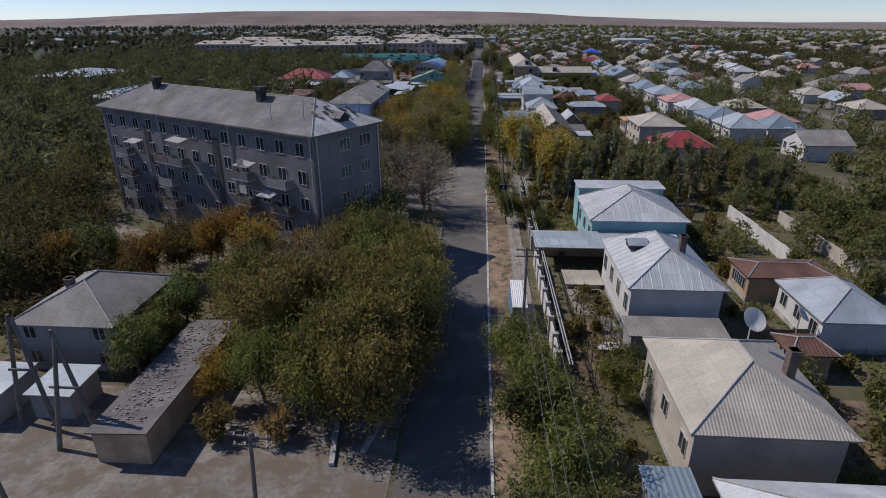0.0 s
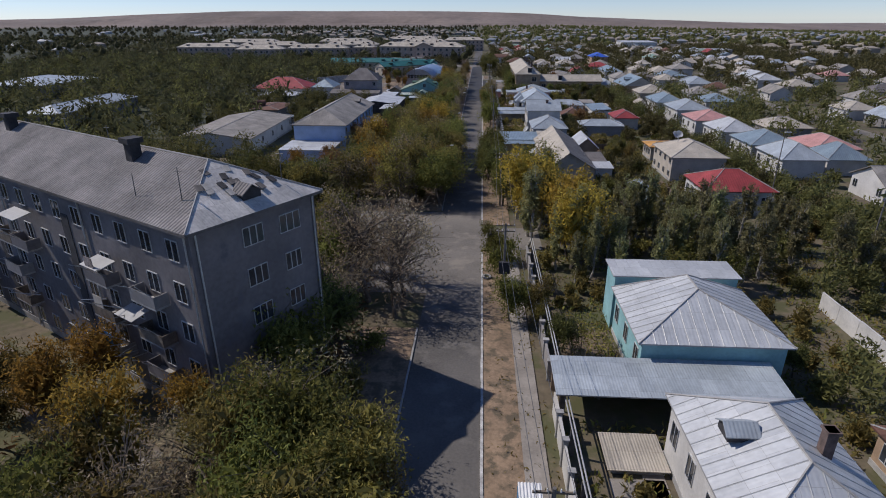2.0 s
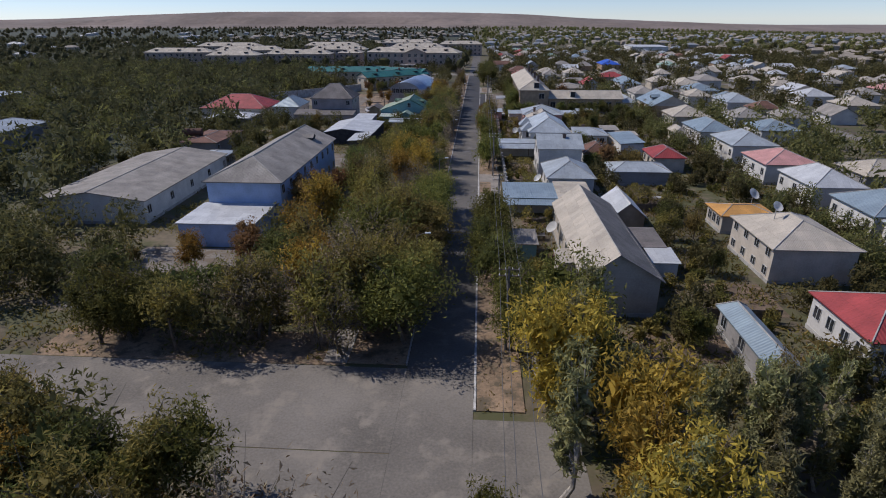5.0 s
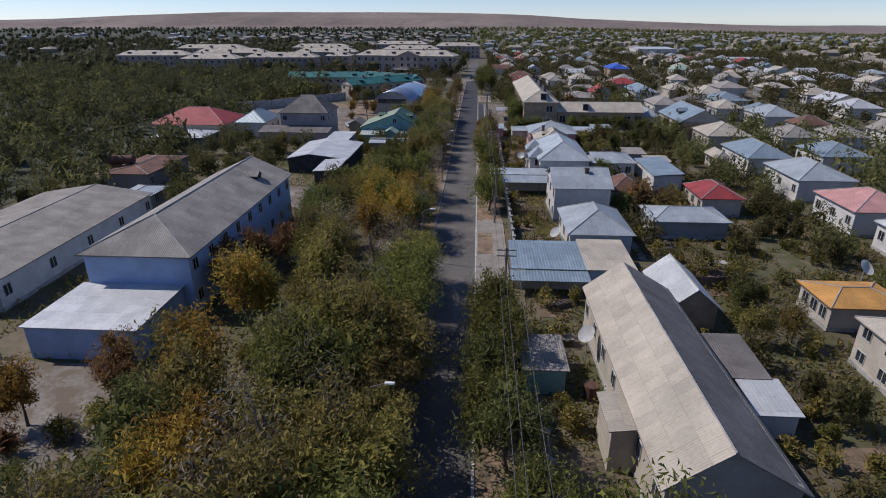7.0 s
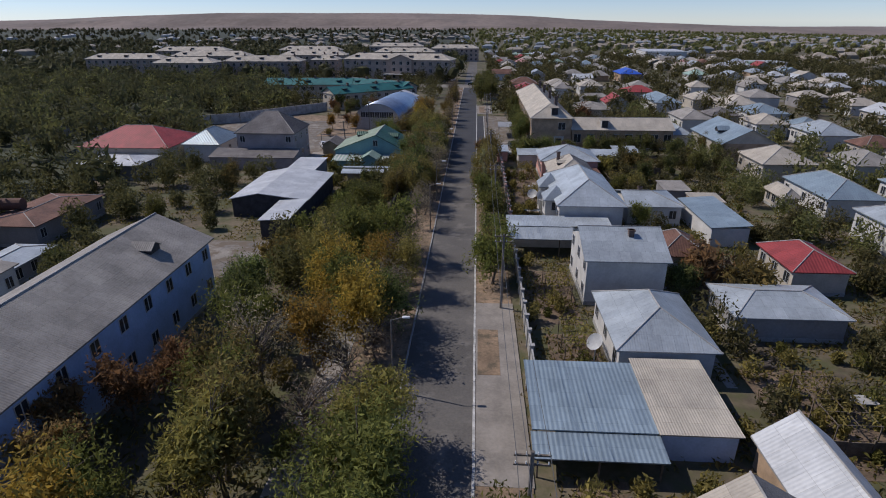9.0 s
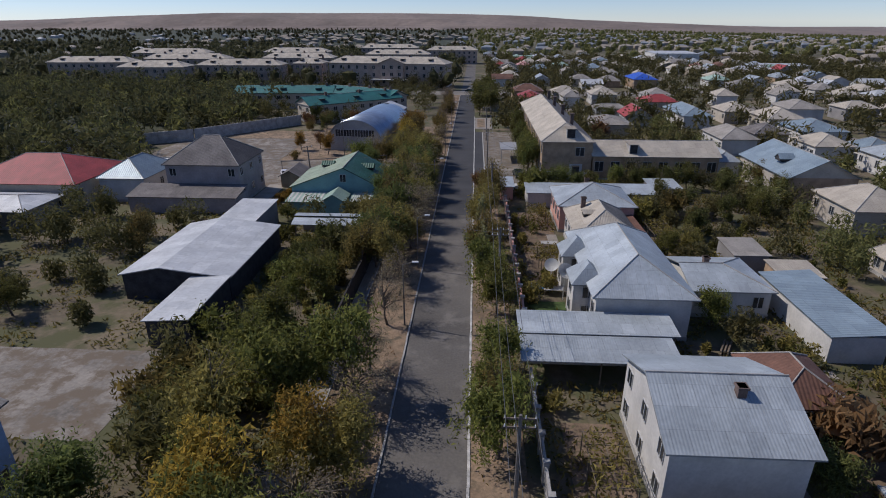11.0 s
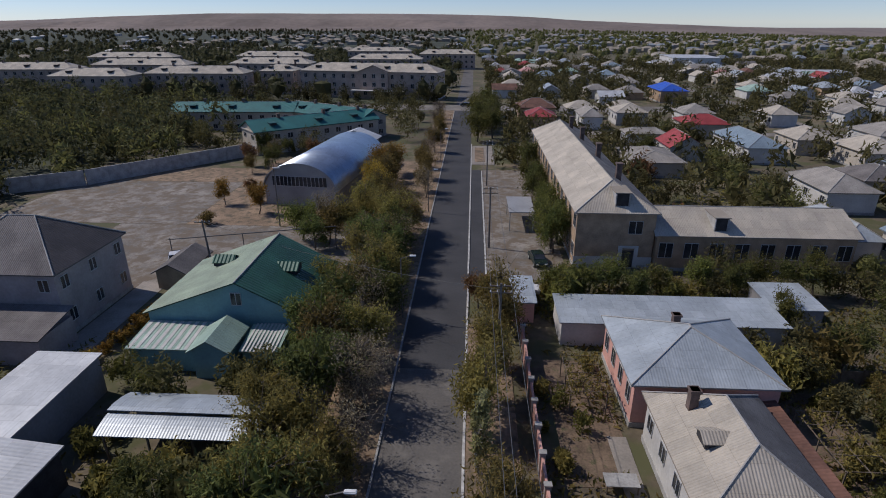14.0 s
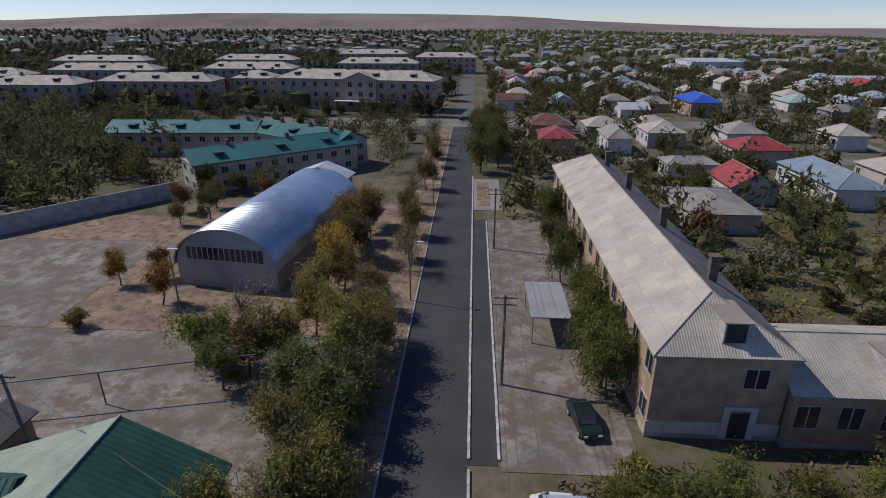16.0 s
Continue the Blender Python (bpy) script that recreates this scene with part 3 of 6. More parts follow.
gb = bmesh.new()
gx = [-6000, -1500, -600, -200, 0, 200] + [250 + 165 * k for k in range(11)] + [6000]
gy = [-600, -100, 0, 200, 400, 650] + [750 + 120 * k for k in range(12)] + [4900]
gv = [[gb.verts.new((x, y, fall(x, y))) for y in gy] for x in gx]
for i in range(len(gx) - 1):
    for j in range(len(gy) - 1):
        gb.faces.new((gv[i][j], gv[i + 1][j], gv[i + 1][j + 1], gv[i][j + 1]))
tagged(part("ground", gb, "ground"), "dry earth with patchy grass and weeds", "", "", "structure")

XL, XR = -4.85, 1.1          # the street's kerbs
tagged(part("road", boxes((XL, XR, -60, 1200, -0.3, 0.03)), "asphalt"), "worn dark asphalt street with pale patches", "", "", "structure")
slab("road_patch", XL + 0.02, XR - 0.02, 232, 387, 0.038, "asphalt_new", "newer dark asphalt on the far stretch of the street", low=0.0)
slab("crossroad", -70, XL - 0.01, 96, 106.5, 0.026, "dusty_road", "dusty side street meeting the asphalt street")
slab("crossroad", XR + 0.01, 9, 92, 100, 0.026, "dusty_road", "dusty mouth of a side lane")
slab("road_patch", XL + 0.02, XR - 0.02, 80, 105, 0.036, "dusty_road", "dust-covered asphalt at the crossing", low=0.0)
slab("crossroad", -110, 90, 388, 401, 0.034, "dusty_road", "pale cross street in front of the apartment block")
slab("crossroad", -17, XL - 0.01, 79, 95.9, 0.028, "dusty_road", "worn dusty corner where the streets meet")
slab("yard", -44, -27, 115.5, 133, 0.024, "yard", "pale dusty yard before the blue annex")
slab("verge", -40, -10.5, 106.6, 112, 0.02, "dirt", "bare brown earth under the corner trees")
slab("undergrowth", -900, -78, -60, 403.8, 0.055, "undergrowth", "dark undergrowth beneath the woods beside the town")
slab("undergrowth", -1600, -16, 404, 2300, 0.06, "undergrowth", "dark undergrowth and orchards far beyond the town")
drive = tagged(part("pavement", boxes((-24, 19, -12.4, -8.8, -0.2, 0.04)), "yard", m=pose(-32.6, 71.0, 0, 0, 0, -29.6)), "dusty concrete drive in front of the apartment block", "", "", "structure")
slab("yard", -60, XL - 0.3, 14, 34.5, 0.022, "yard", "dusty concrete yard beside the street")
slab("pavement", -37.2, -34.0, 228, 248, 0.045, "paving", "pale concrete drive beside the two-storey house")
slab("yard", -52, -10.5, 246.5, 268, 0.022, "yard", "dusty open yard by the hangar")
slab("yard", -74, -42, 268.1, 292, 0.02, "yard", "pale worn sports ground")
slab("verge", -41.9, -10.5, 268.1, 311, 0.018, "dirt", "dry brown grass and dirt round the hangar")
slab("verge", -74, -42, 292.1, 303, 0.018, "dirt", "dry brown grass beside the boundary wall")
slab("verge", -10.4, XL - 0.22, 107, 387.5, 0.10, "dirt", "dry dirt verge with fallen leaves")
slab("verge", -10.4, XL - 0.22, 34.6, 71.5, 0.10, "dirt", "dry dirt verge under the trees")
slab("verge", XR + 0.22, 5.2, 101, 240, 0.10, "dirt", "dry dirt verge along the kerb")
slab("verge", XR + 0.22, 5.4, -20, 91.5, 0.10, "dirt", "dry dirt verge along the kerb")
slab("pavement", -12.6, -10.45, 107, 250, 0.11, "paving", "grey footpath along the fence")
slab("pavement", 1.35, 5.3, 148, 174, 0.115, "paving", "pale concrete forecourt beside the kerb")
slab("pavement", 4.0, 5.6, 44, 91.5, 0.112, "paving", "narrow grey footpath along the garden wall")
slab("planting_bed", 1.5, 3.5, 160.6, 168.3, 0.14, "dirt", "rectangular bed of brown earth in the forecourt", low=0.0)
slab("parking", 3.5, 13.4, 251, 304, 0.05, "yard", "pale concrete parking strip before the brick school")
slab("layby", XR + 0.03, 3.25, 251.5, 304, 0.034, "asphalt_new", "dark asphalt lay-by between white kerbs")
slab("pavement", XR + 0.3, 6.2, 308.5, 328, 0.1, "paving", "pale paved island with a brown bed")
slab("planting_bed", 2.0, 4.2, 311, 326, 0.13, "dirt", "brown earth bed in the paved island", low=0.0)
for gx0, gx1, gy0, gy1, gm in ((8.2, 12.4, 36.5, 42.0, "plot"), (9.4, 12.9, 48.0, 53.5, "paving"), (8.2, 12.6, 43.0, 47.2, "plot"), (8.4, 12.9, 64.5, 72, "plot"), (8, 11.5, 144, 149, "plot"), (8.2, 12.6, 161, 168, "plot"), (8.2, 12.3, 170, 183, "plot"), (24.5, 32, 150, 163, "plot"), (24, 31, 214, 230, "plot"),
                               (8.2, 12.6, 206, 218, "plot"), (8.2, 13, 219, 234, "plot"), (26, 33, 175, 181, "plot"), (27, 34, 118, 126, "plot"), (24, 29, 20, 36, "plot"), (11.6, 13.0, 40, 57, "paving"), (11.8, 13.2, 196, 224, "paving"), (22.5, 23.4, 160, 190, "paving"), (21.5, 33, 190, 191.2, "paving"), (16, 30, 109, 114, "plot")):
    slab("garden_bed" if gm == "plot" else "garden_path", gx0, gx1, gy0, gy1, 0.03 if gm == "plot" else 0.05, gm, "dug brown earth in a garden" if gm == "plot" else "pale concrete path beside a house", low=-0.1)
slab("road_patch", 97.5, 101.5, 60, 620, 0.02, "dusty_road", "pale dusty lane between the houses")
slab("road_patch", 12, 200, 345, 350, 0.024, "dusty_road", "pale dusty lane between the houses")

# far bare hills
hb = bmesh.new()
hn, rows_h = 120, []
for k in range(hn + 1):
    x = -4500 + 9000 * k / hn
    top = float(np.interp(x, (-2600, -1800, -1100, -100, 260, 470, 1000, 1750), (18, 38, 63, 58, 47, 32, 13, -8))) + 2.0 * noise.noise((x * 0.004, 0.3, 0))
    foot = fall(x, 2300) - 1
    line = []
    for y, f in ((2250, 0), (2330, 0.22), (2420, 0.62), (2520, 0.93), (2700, 1.0), (3600, 1.02), (4800, 0.9)):
        line.append(hb.verts.new((x, y + 60 * noise.noise((x * 0.003, y * 0.01, 2)), foot + f * (top - foot))))
    rows_h.append(line)
for a, b in zip(rows_h, rows_h[1:]):
    for i in range(len(a) - 1):
        hb.faces.new((a[i], b[i], b[i + 1], a[i + 1]))
tagged(part("hills", hb, "hill"), "long bare clay hills along the horizon", "hill", "", "structure")

# ---- buildings beside the street ----
FOOT += [(-6.0, 2.2, -60, 1200), (-70, -4, 95, 107), (1, 10, 91, 101), (-40, -5, 14, 34), (-40, -10, 247, 268), (-72, -34, 266, 297), (3, 14, 250, 305), (-120, 100, 387, 402), (-12.8, -10.2, 190, 250), (1, 5.6, 148, 174), (95.5, 103.5, 60, 620), (12, 200, 344.5, 350.5)]
r0 = house(12.6, 21.1, 26.2, 35.8, 5.0, 2.2, "beige_roof", "cream_wall", label="cream house with a beige slate hip roof and shaded near wall", west=3, chimney=[(2.6, -0.6, 2.0)])
house(12.8, 22.0, 13.0, 22.6, 4.6, 2.1, "white_roof", "cream_wall", label="cream house with a pale sheet hip roof", west=2)
flat_shed(9.6, 12.0, 21.0, 25.0, 3.0, "blue_roof", "grey_wall", label="small lean-to with a pale blue sheet roof")
r1 = house(13.5, 21.3, 44.6, 55.8, 5.0, 2.1, "white_roof", "white_wall", label="whitewashed house with a seamed zinc hip roof", west=4, chimney=[(1.7, -0.6, 2.1)], hh=1.7)
seams(r1, 7.8, 11.2, 5.02, 2.1, 3.7, 3.7)
dormer(r1, -2.1, 0.9, 6.0, 1.3, 1.6, 0.9, -90, "zinc")
r2 = house(13.5, 24.4, 63.2, 72.2, 4.6, 2.1, "white_roof", "turq_wall", label="turquoise house with a seamed pale zinc hip roof", west=3, hh=1.6, hips=(1, 0.35))
seams(r2, 10.9, 9.0, 4.62, 2.1, 5.18, 1.8)
flat_shed(13.4, 24.4, 72.8, 76.0, 5.75, "white_roof", "turq_wall", 0.12, label="turquoise rear part with a plain pale sheet roof", name="annex")
flat_shed(6.7, 22.9, 58.7, 62.7, 3.1, "zinc", "brick_wall", label="long carport with a pale zinc sheet roof beside the house", name="carport", open_front=True)
flat_shed(12.9, 20.6, 40.9, 43.2, 2.6, "slate", "grey_wall", label="low dark-roofed outbuilding between the houses", name="outbuilding")
flat_shed(9.6, 13.1, 54.0, 57.0, 0.6, "beige_roof", "concrete", 0.1, label="low concrete slab in the garden", name="terrace")
house(34.4, 44.2, 107.3, 116.2, 4.0, 2.1, "red_roof", "white_wall", label="whitewashed house with a bright red hip roof", west=4, south=2, axis="x")
house(35.2, 44.6, 126.2, 137.4, 4.6, 1.9, "beige_roof", "cream_wall", label="cream house with a beige hip roof and dark near wall", west=4, storeys=2, hh=1.1)
lg = house(12.2, 19.8, 117.2, 142.4, 4.5, 2.6, "beige_roof", "cream_wall", hips=(0, 0), label="long cream house with a beige gable roof, darkened on its shaded slope", west=7, east_roof="shade_slope", shift=-0.6)
flat_shed(10.4, 12.2, 122.6, 126.4, 3.9, "beige_roof", "cream_wall", 0.3, label="cream porch with a beige slate roof", name="porch", toward="w")
flat_shed(5.4, 8.7, 131, 136, 2.6, "slate", "green_wall", 0.1, label="dark green garage with a flat slate roof", name="garage")
flat_shed(20.6, 24.4, 130.6, 136.4, 3.0, "slate_dark", "grey_wall", label="grey shed with a dark sheet roof")
flat_shed(22.0, 24.9, 126.6, 130.3, 2.6, "white_roof", "white_wall", label="small white shed with a pale roof")
house(20.6, 25.2, 142.6, 151.0, 2.6, 1.9, "white_roof", "brick_wall", hips=(0, 0), label="brick shed with a bright steep sheet roof", west=0, name="shed", plinth=False)
l1 = house(-39.0, -27.9, 142.4, 174.4, 7.0, 2.5, "slate", "blue_wall", hips=(1, 0), label="long two-storey pale blue house with a grey slate roof", west=0, south=0, east=9, storeys=2, over=0.5)
dormer(l1, 2.6, 9.5, 8.0, 1.6, 2.0, 1.0, 90)
flat_shed(-39.4, -29.0, 133.6, 142.2, 3.5, "white_roof", "blue_wall", 0.1, label="single-storey pale blue annex with a bright white flat roof", name="annex")
house(-66.0, -49.4, 141.5, 173, 3.8, 1.3, "slate", "white_wall", hips=(0, 0), label="broad low hall with a pale grey slate roof", west=0, name="hall", east=5, yaw=2)
lh = house(-36.8, -28.6, 36.4, 45.2, 4.5, 2.0, "slate", "grey_wall", label="grey house with a weathered slate hip roof", west=2, south=2, storeys=2, chimney=[(-1.2, -1.0, 1.5)], ww=1.0, hh=1.2)
house(13.4, 21.3, 160.6, 170.8, 3.4, 2.0, "zinc", "white_wall", label="whitewashed house with a pale hipped sheet roof", west=3)
flat_shed(5.5, 13.9, 151.4, 159.0, 2.7, "blue_roof", "white_wall", label="carport with a pale blue sheet roof", name="carport", open_front=True)
flat_shed(14.2, 19.4, 151.2, 159.6, 2.8, "beige_roof", "blue_wall", label="shed with a beige slate roof and blue front")
house(13.0, 21.3, 174.4, 184.2, 5.5, 1.9, "zinc", "white_wall", axis="x", hips=(0, 0), label="two-storey whitewashed house with a ribbed zinc gable roof", west=3, storeys=2, chimney=[(1.0, -1.4, 1.4)])
house(23.4, 28.8, 182.4, 188.8, 3.0, 1.6, "rust_roof", "white_wall", label="small white house with a rusty red tile roof", west=0, south=1)
flat_shed(5.7, 19.4, 191.7, 194.9, 3.2, "zinc", "white_wall", 0.3, label="long carport with a ribbed zinc roof", name="carport", open_front=True)
flat_shed(5.7, 18.6, 187.9, 191.1, 2.8, "zinc", "white_wall", 0.35, label="lower carport with a ribbed zinc roof", name="carport", open_front=True)
wh = house(13.0, 21.9, 195.6, 212.4, 4.9, 2.5, "zinc", "white_wall", label="large whitewashed house with a many-pitched zinc roof", west=3, hh=1.6, over=0.5)
bay(wh, -4.6, -3.8, 3.0, 3.2, 4.7, 1.5, "zinc", "white_wall")
bay(wh, -4.6, 3.4, 3.0, 3.2, 4.7, 1.5, "zinc", "white_wall")
wh2 = house(14.3, 21.6, 213.2, 223.8, 4.2, 2.2, "beige_roof", "white_wall", label="whitewashed house with a pale slate hip roof", west=4, chimney=[(-1.9, 2.5, 1.7)], east_roof="shade_slope")
dormer(wh2, -1.7, -0.6, 5.1, 1.3, 1.5, 0.8, -90, "beige_roof")
house(24.0, 31.8, 200.6, 209.0, 3.2, 1.1, "zinc", "white_wall", axis="x", hips=(0, 1), label="low white house with a shallow zinc roof", west=0, south=2, chimney=[(-1.2, 0.6, 1.2)])
flat_shed(22.0, 23.7, 213.4, 229.0, 2.9, "rust_roof", "white_wall", 0.3, label="long rusty red lean-to behind the houses", toward="w")
flat_shed(5.4, 13.8, 149.0, 150.9, 2.2, "blue_roof", "white_wall", 0.25, label="lower strip of a pale blue sheet carport", name="carport", open_front=True)
flat_shed(33.2, 38.2, 192.5, 206, 3.2, "blue_roof", "white_wall", 0.4, label="long white shed with a blue-grey sheet roof", toward="w")
flat_shed(33.0, 37.0, 212.0, 217.0, 2.7, "slate", "grey_wall", 0.3, label="low grey shed with patched slate roof")
flat_shed(36.0, 40.5, 206.6, 210.6, 2.4, "beige_roof", "brick_wall", 0.3, label="low brick shed with a pale slate roof")
house(13.7, 24.2, 225.2, 234.8, 4.2, 2.0, "zinc", "pink_wall", label="salmon pink house with a pale zinc hip roof", west=4, south=0, chimney=[(-0.6, 1.4, 1.6)], hh=1.6)
flat_shed(10.1, 30.8, 236.6, 241.6, 2.9, "zinc", "white_wall", 0.3, label="long low outbuilding with a pale zinc roof", name="outbuilding")
flat_shed(31.2, 36.0, 240.2, 245.4, 2.9, "zinc", "grey_wall", 0.3, label="low outbuilding with a pale zinc roof", name="outbuilding")
flat_shed(5.9, 8.0, 240.8, 246.4, 2.6, "zinc", "pink_wall", 0.2, label="small salmon pink gatehouse with a zinc roof", name="gatehouse")
sch = house(14.3, 23.8, 255.2, 310, 7.5, 2.7, "beige_roof", "brick_wall", label="long two-storey brown brick school with a pale slate roof", west=15, storeys=2, name="school", ww=1.5, hh=1.8, east_roof="shade_slope")
part("painted_base", boxes((-4.82, 4.82, -27.46, -27.41, 0.46, 1.5)), "white_wall", sch, "whitewashed base of the end wall")
window(sch, 2.4, -27.43, 5.4, 0, 1.7, 1.7, 2)
part("door", boxes((1.1, 2.5, -27.52, -27.47, 0.2, 2.4)), "dark", sch, "dark open doorway")
part("door_surround", boxes((0.6, 1.08, -27.6, -27.47, 0.2, 2.7), (2.52, 3.0, -27.6, -27.47, 0.2, 2.7), (0.6, 3.0, -27.6, -27.47, 2.72, 3.0)), "white_wall", sch, "white-painted doorway surround")
monitor(sch, 0.6, -25.2, 8.55, 1.7, 3.4, 1.1)
for cy in (-19, -6, 8, 20):
    part("chimney", boxes((1.4, 2.1, cy - 0.35, cy + 0.35, 8.7, 11.2), (1.3, 2.2, cy - 0.45, cy + 0.45, 11.2, 11.4)), "brick_chimney", sch)
wing = house(24.0, 47.5, 254.6, 264.2, 4.9, 2.0, "beige_roof", "brick_wall", axis="x", hips=(0, 0), label="low brown brick wing with a pale slate roof", west=0, south=8, name="school_wing", ww=1.7, hh=2.0)
monitor(wing, -4.2, -2.6, 5.9, 1.6, 3.4, 1.0)
gh = house(-28.6, -13.8, 234.9, 246.8, 3.6, 3.2, "green_roof", "green_wall", axis="y", hips=(0, 0), shift=1.4, label="sea-green house with a steep green tile-sheet gable roof", west=0, south=0, west_roof="sunlit_green")
dormer(gh, 4.2, 0.5, 5.0, 1.8, 2.0, 1.0, 90, "green_roof"), dormer(gh, -3.0, 2.0, 5.0, 1.6, 2.0, 1.0, -90, "green_roof")
window(gh, 1.2, -5.98, 5.0, 0, 1.0, 1.3), window(gh, -4.5, -5.98, 1.9, 0), window(gh, 4.8, -5.98, 1.9, 0)
flat_shed(-28.2, -22.2, 230.6, 234.4, 2.7, "mint_roof", "green_wall", 0.4, label="porch with a striped pale green roof", name="porch")
flat_shed(-18.2, -15.2, 230.8, 234.2, 2.7, "mint_roof", "green_wall", 0.5, label="porch with a striped pale green roof", name="porch")
for px in (-25.2, -16.7):
    bm = bmesh.new()
    for k in range(9):
        x = -1.35 + k * 0.34 if px > -20 else -2.9 + k * 0.72
        w = 0.08 if px > -20 else 0.16
        v = [bm.verts.new(q) for q in ((x - w, -2.1, 2.33), (x + w, -2.1, 2.33), (x + w, 2.05, 2.73), (x - w, 2.05, 2.73), (x - w, -2.1, 2.30), (x + w, -2.1, 2.30), (x + w, 2.05, 2.70), (x - w, 2.05, 2.70))]
        for f in ((0, 1, 2, 3), (7, 6, 5, 4), (0, 4, 5, 1), (1, 5, 6, 2), (2, 6, 7, 3), (3, 7, 4, 0)):
            bm.faces.new([v[i] for i in f])
    porch = next(o for o in bpy.data.objects if o.name.startswith("porch") and abs(o.location.x - px) < 0.3)
    part("roof_stripe", bm, "white_wall", porch, "pale sheets laid between green ones")
house(-22.0, -19.0, 229.6, 233.4, 3.0, 0.9, "mint_roof", "green_wall", hips=(0, 0), label="small gabled porch with a pale green roof", west=0, name="porch", plinth=False, caps=False)
dk = house(-49.8, -37.5, 235.6, 246.4, 7.0, 3.6, "slate_dark", "rose_wall", axis="x", label="two-storey pinkish grey house with a dark brown hip roof", west=0, south=2, storeys=2, east=3)
# east hip in a darker brown, its shade painted into the colour
slopes(roof_of(dk), "brown_shade", (0, 1))
flat_shed(-54, -36.4, 230.6, 235.2, 3.6, "slate_dark", "rose_wall", 0.9, label="veranda with a dark slate lean-to roof", name="veranda")
def vault_shed(x0, x1, y0, y1, eave, rise, label):
    """A long low shed under a curved sheet roof in two strips."""
    ob = thing("shed", pose((x0 + x1) / 2, (y0 + y1) / 2, 0), label, "shed")
    w, d, n = x1 - x0, y1 - y0, 10
    part("wall", boxes((-w / 2, w / 2, d / 2 - 0.15, d / 2, 0, eave)), "grey_wall", ob)
    for k in range(5):
        px = -w / 2 + 0.2 + k * (w - 0.4) / 4
        part("post", boxes((px - 0.06, px + 0.06, -d / 2, -d / 2 + 0.12, 0, eave - 0.3)), "wood", ob)
    for lo, hi, dz in ((0, 4, -0.25), (4, n, 0.0)):
        bm = bmesh.new()
        uv = bm.loops.layers.uv.new("UVMap")
        prev = None
        for k in range(lo, hi + 1):
            y, z = -d / 2 - 0.2 + (d + 0.4) * k / n, eave + dz + rise * math.sin(math.pi * (0.12 + 0.8 * k / n))
            row = [bm.verts.new((sx * (w / 2 + 0.3), y, z - o)) for o in (0, 0.07) for sx in (-1, 1)]
            if prev:
                f = bm.faces.new((prev[0], prev[1], row[1], row[0]))
                for lp in f.loops:
                    lp[uv].uv = (lp.vert.co.x, lp.vert.co.y)
                bm.faces.new((prev[3], prev[2], row[2], row[3])), bm.faces.new((prev[0], row[0], row[2], prev[2])), bm.faces.new((prev[1], prev[3], row[3], row[1]))
            prev = row
        part("roof", bm, "zinc", ob)
    FOOT.append((x0, x1, y0, y1))
    return ob


vault_shed(-23.6, -10.8, 219.4, 223.6, 2.6, 0.7, "low open shed under a curved two-strip zinc roof")
house(-34.4, -31.0, 246.4, 252.6, 2.3, 0.9, "slate_dark", "brick_wall", hips=(0, 0), label="small brown-roofed shed beside the green house", west=0, name="shed", plinth=False, caps=False)
# solid near-black walls stand in for the shade under the open roofs
house(-37.0, -25.0, 201.2, 217.4, 3.1, 0.9, "white_roof", "dark", hips=(0, 0), shift=-1.6, label="broad low open barn with a bright pale gable roof", west=0, name="shed", plinth=False, over=0.3, caps=False)
flat_shed(-29.0, -24.9, 191.6, 200.8, 3.3, "white_roof", "dark", 0.3, label="narrow shed with a pale zinc roof", toward="w")
flat_shed(-33.6, -28.6, 217.8, 227.4, 3.6, "white_roof", "grey_wall", 0.2, label="shed with a pale zinc roof behind the barn")
flat_shed(-24.2, -20.6, 26.6, 40.4, 2.7, "slate_dark", "brick_wall", 0.15, label="low brick garage row with a littered flat roof", name="garage", toward="w")
flat_shed(-39.5, -33.5, 29.6, 33.6, 2.4, "zinc", "grey_wall", 0.2, label="shed with a ribbed zinc roof")
flat_shed(-31.5, -28.5, 30.5, 33.6, 2.4, "zinc", "grey_wall", 0.2, label="shed with a ribbed zinc roof")

bh = house(53.4, 64.6, 241, 259, 4.6, 2.9, "blue_roof", "cream_wall", hips=(0, 0), label="cream house with a blue grey gable roof and brown gable end", west=5)
dormer(bh, -3.2, -2.0, 5.9, 1.8, 2.4, 1.2, -90, "blue_roof")
part("gable_facing", boxes((-5.62, 5.62, -9.06, -9.01, 0.46, 4.5)), "brick_wall", bh, "brown brick facing of the gable end")

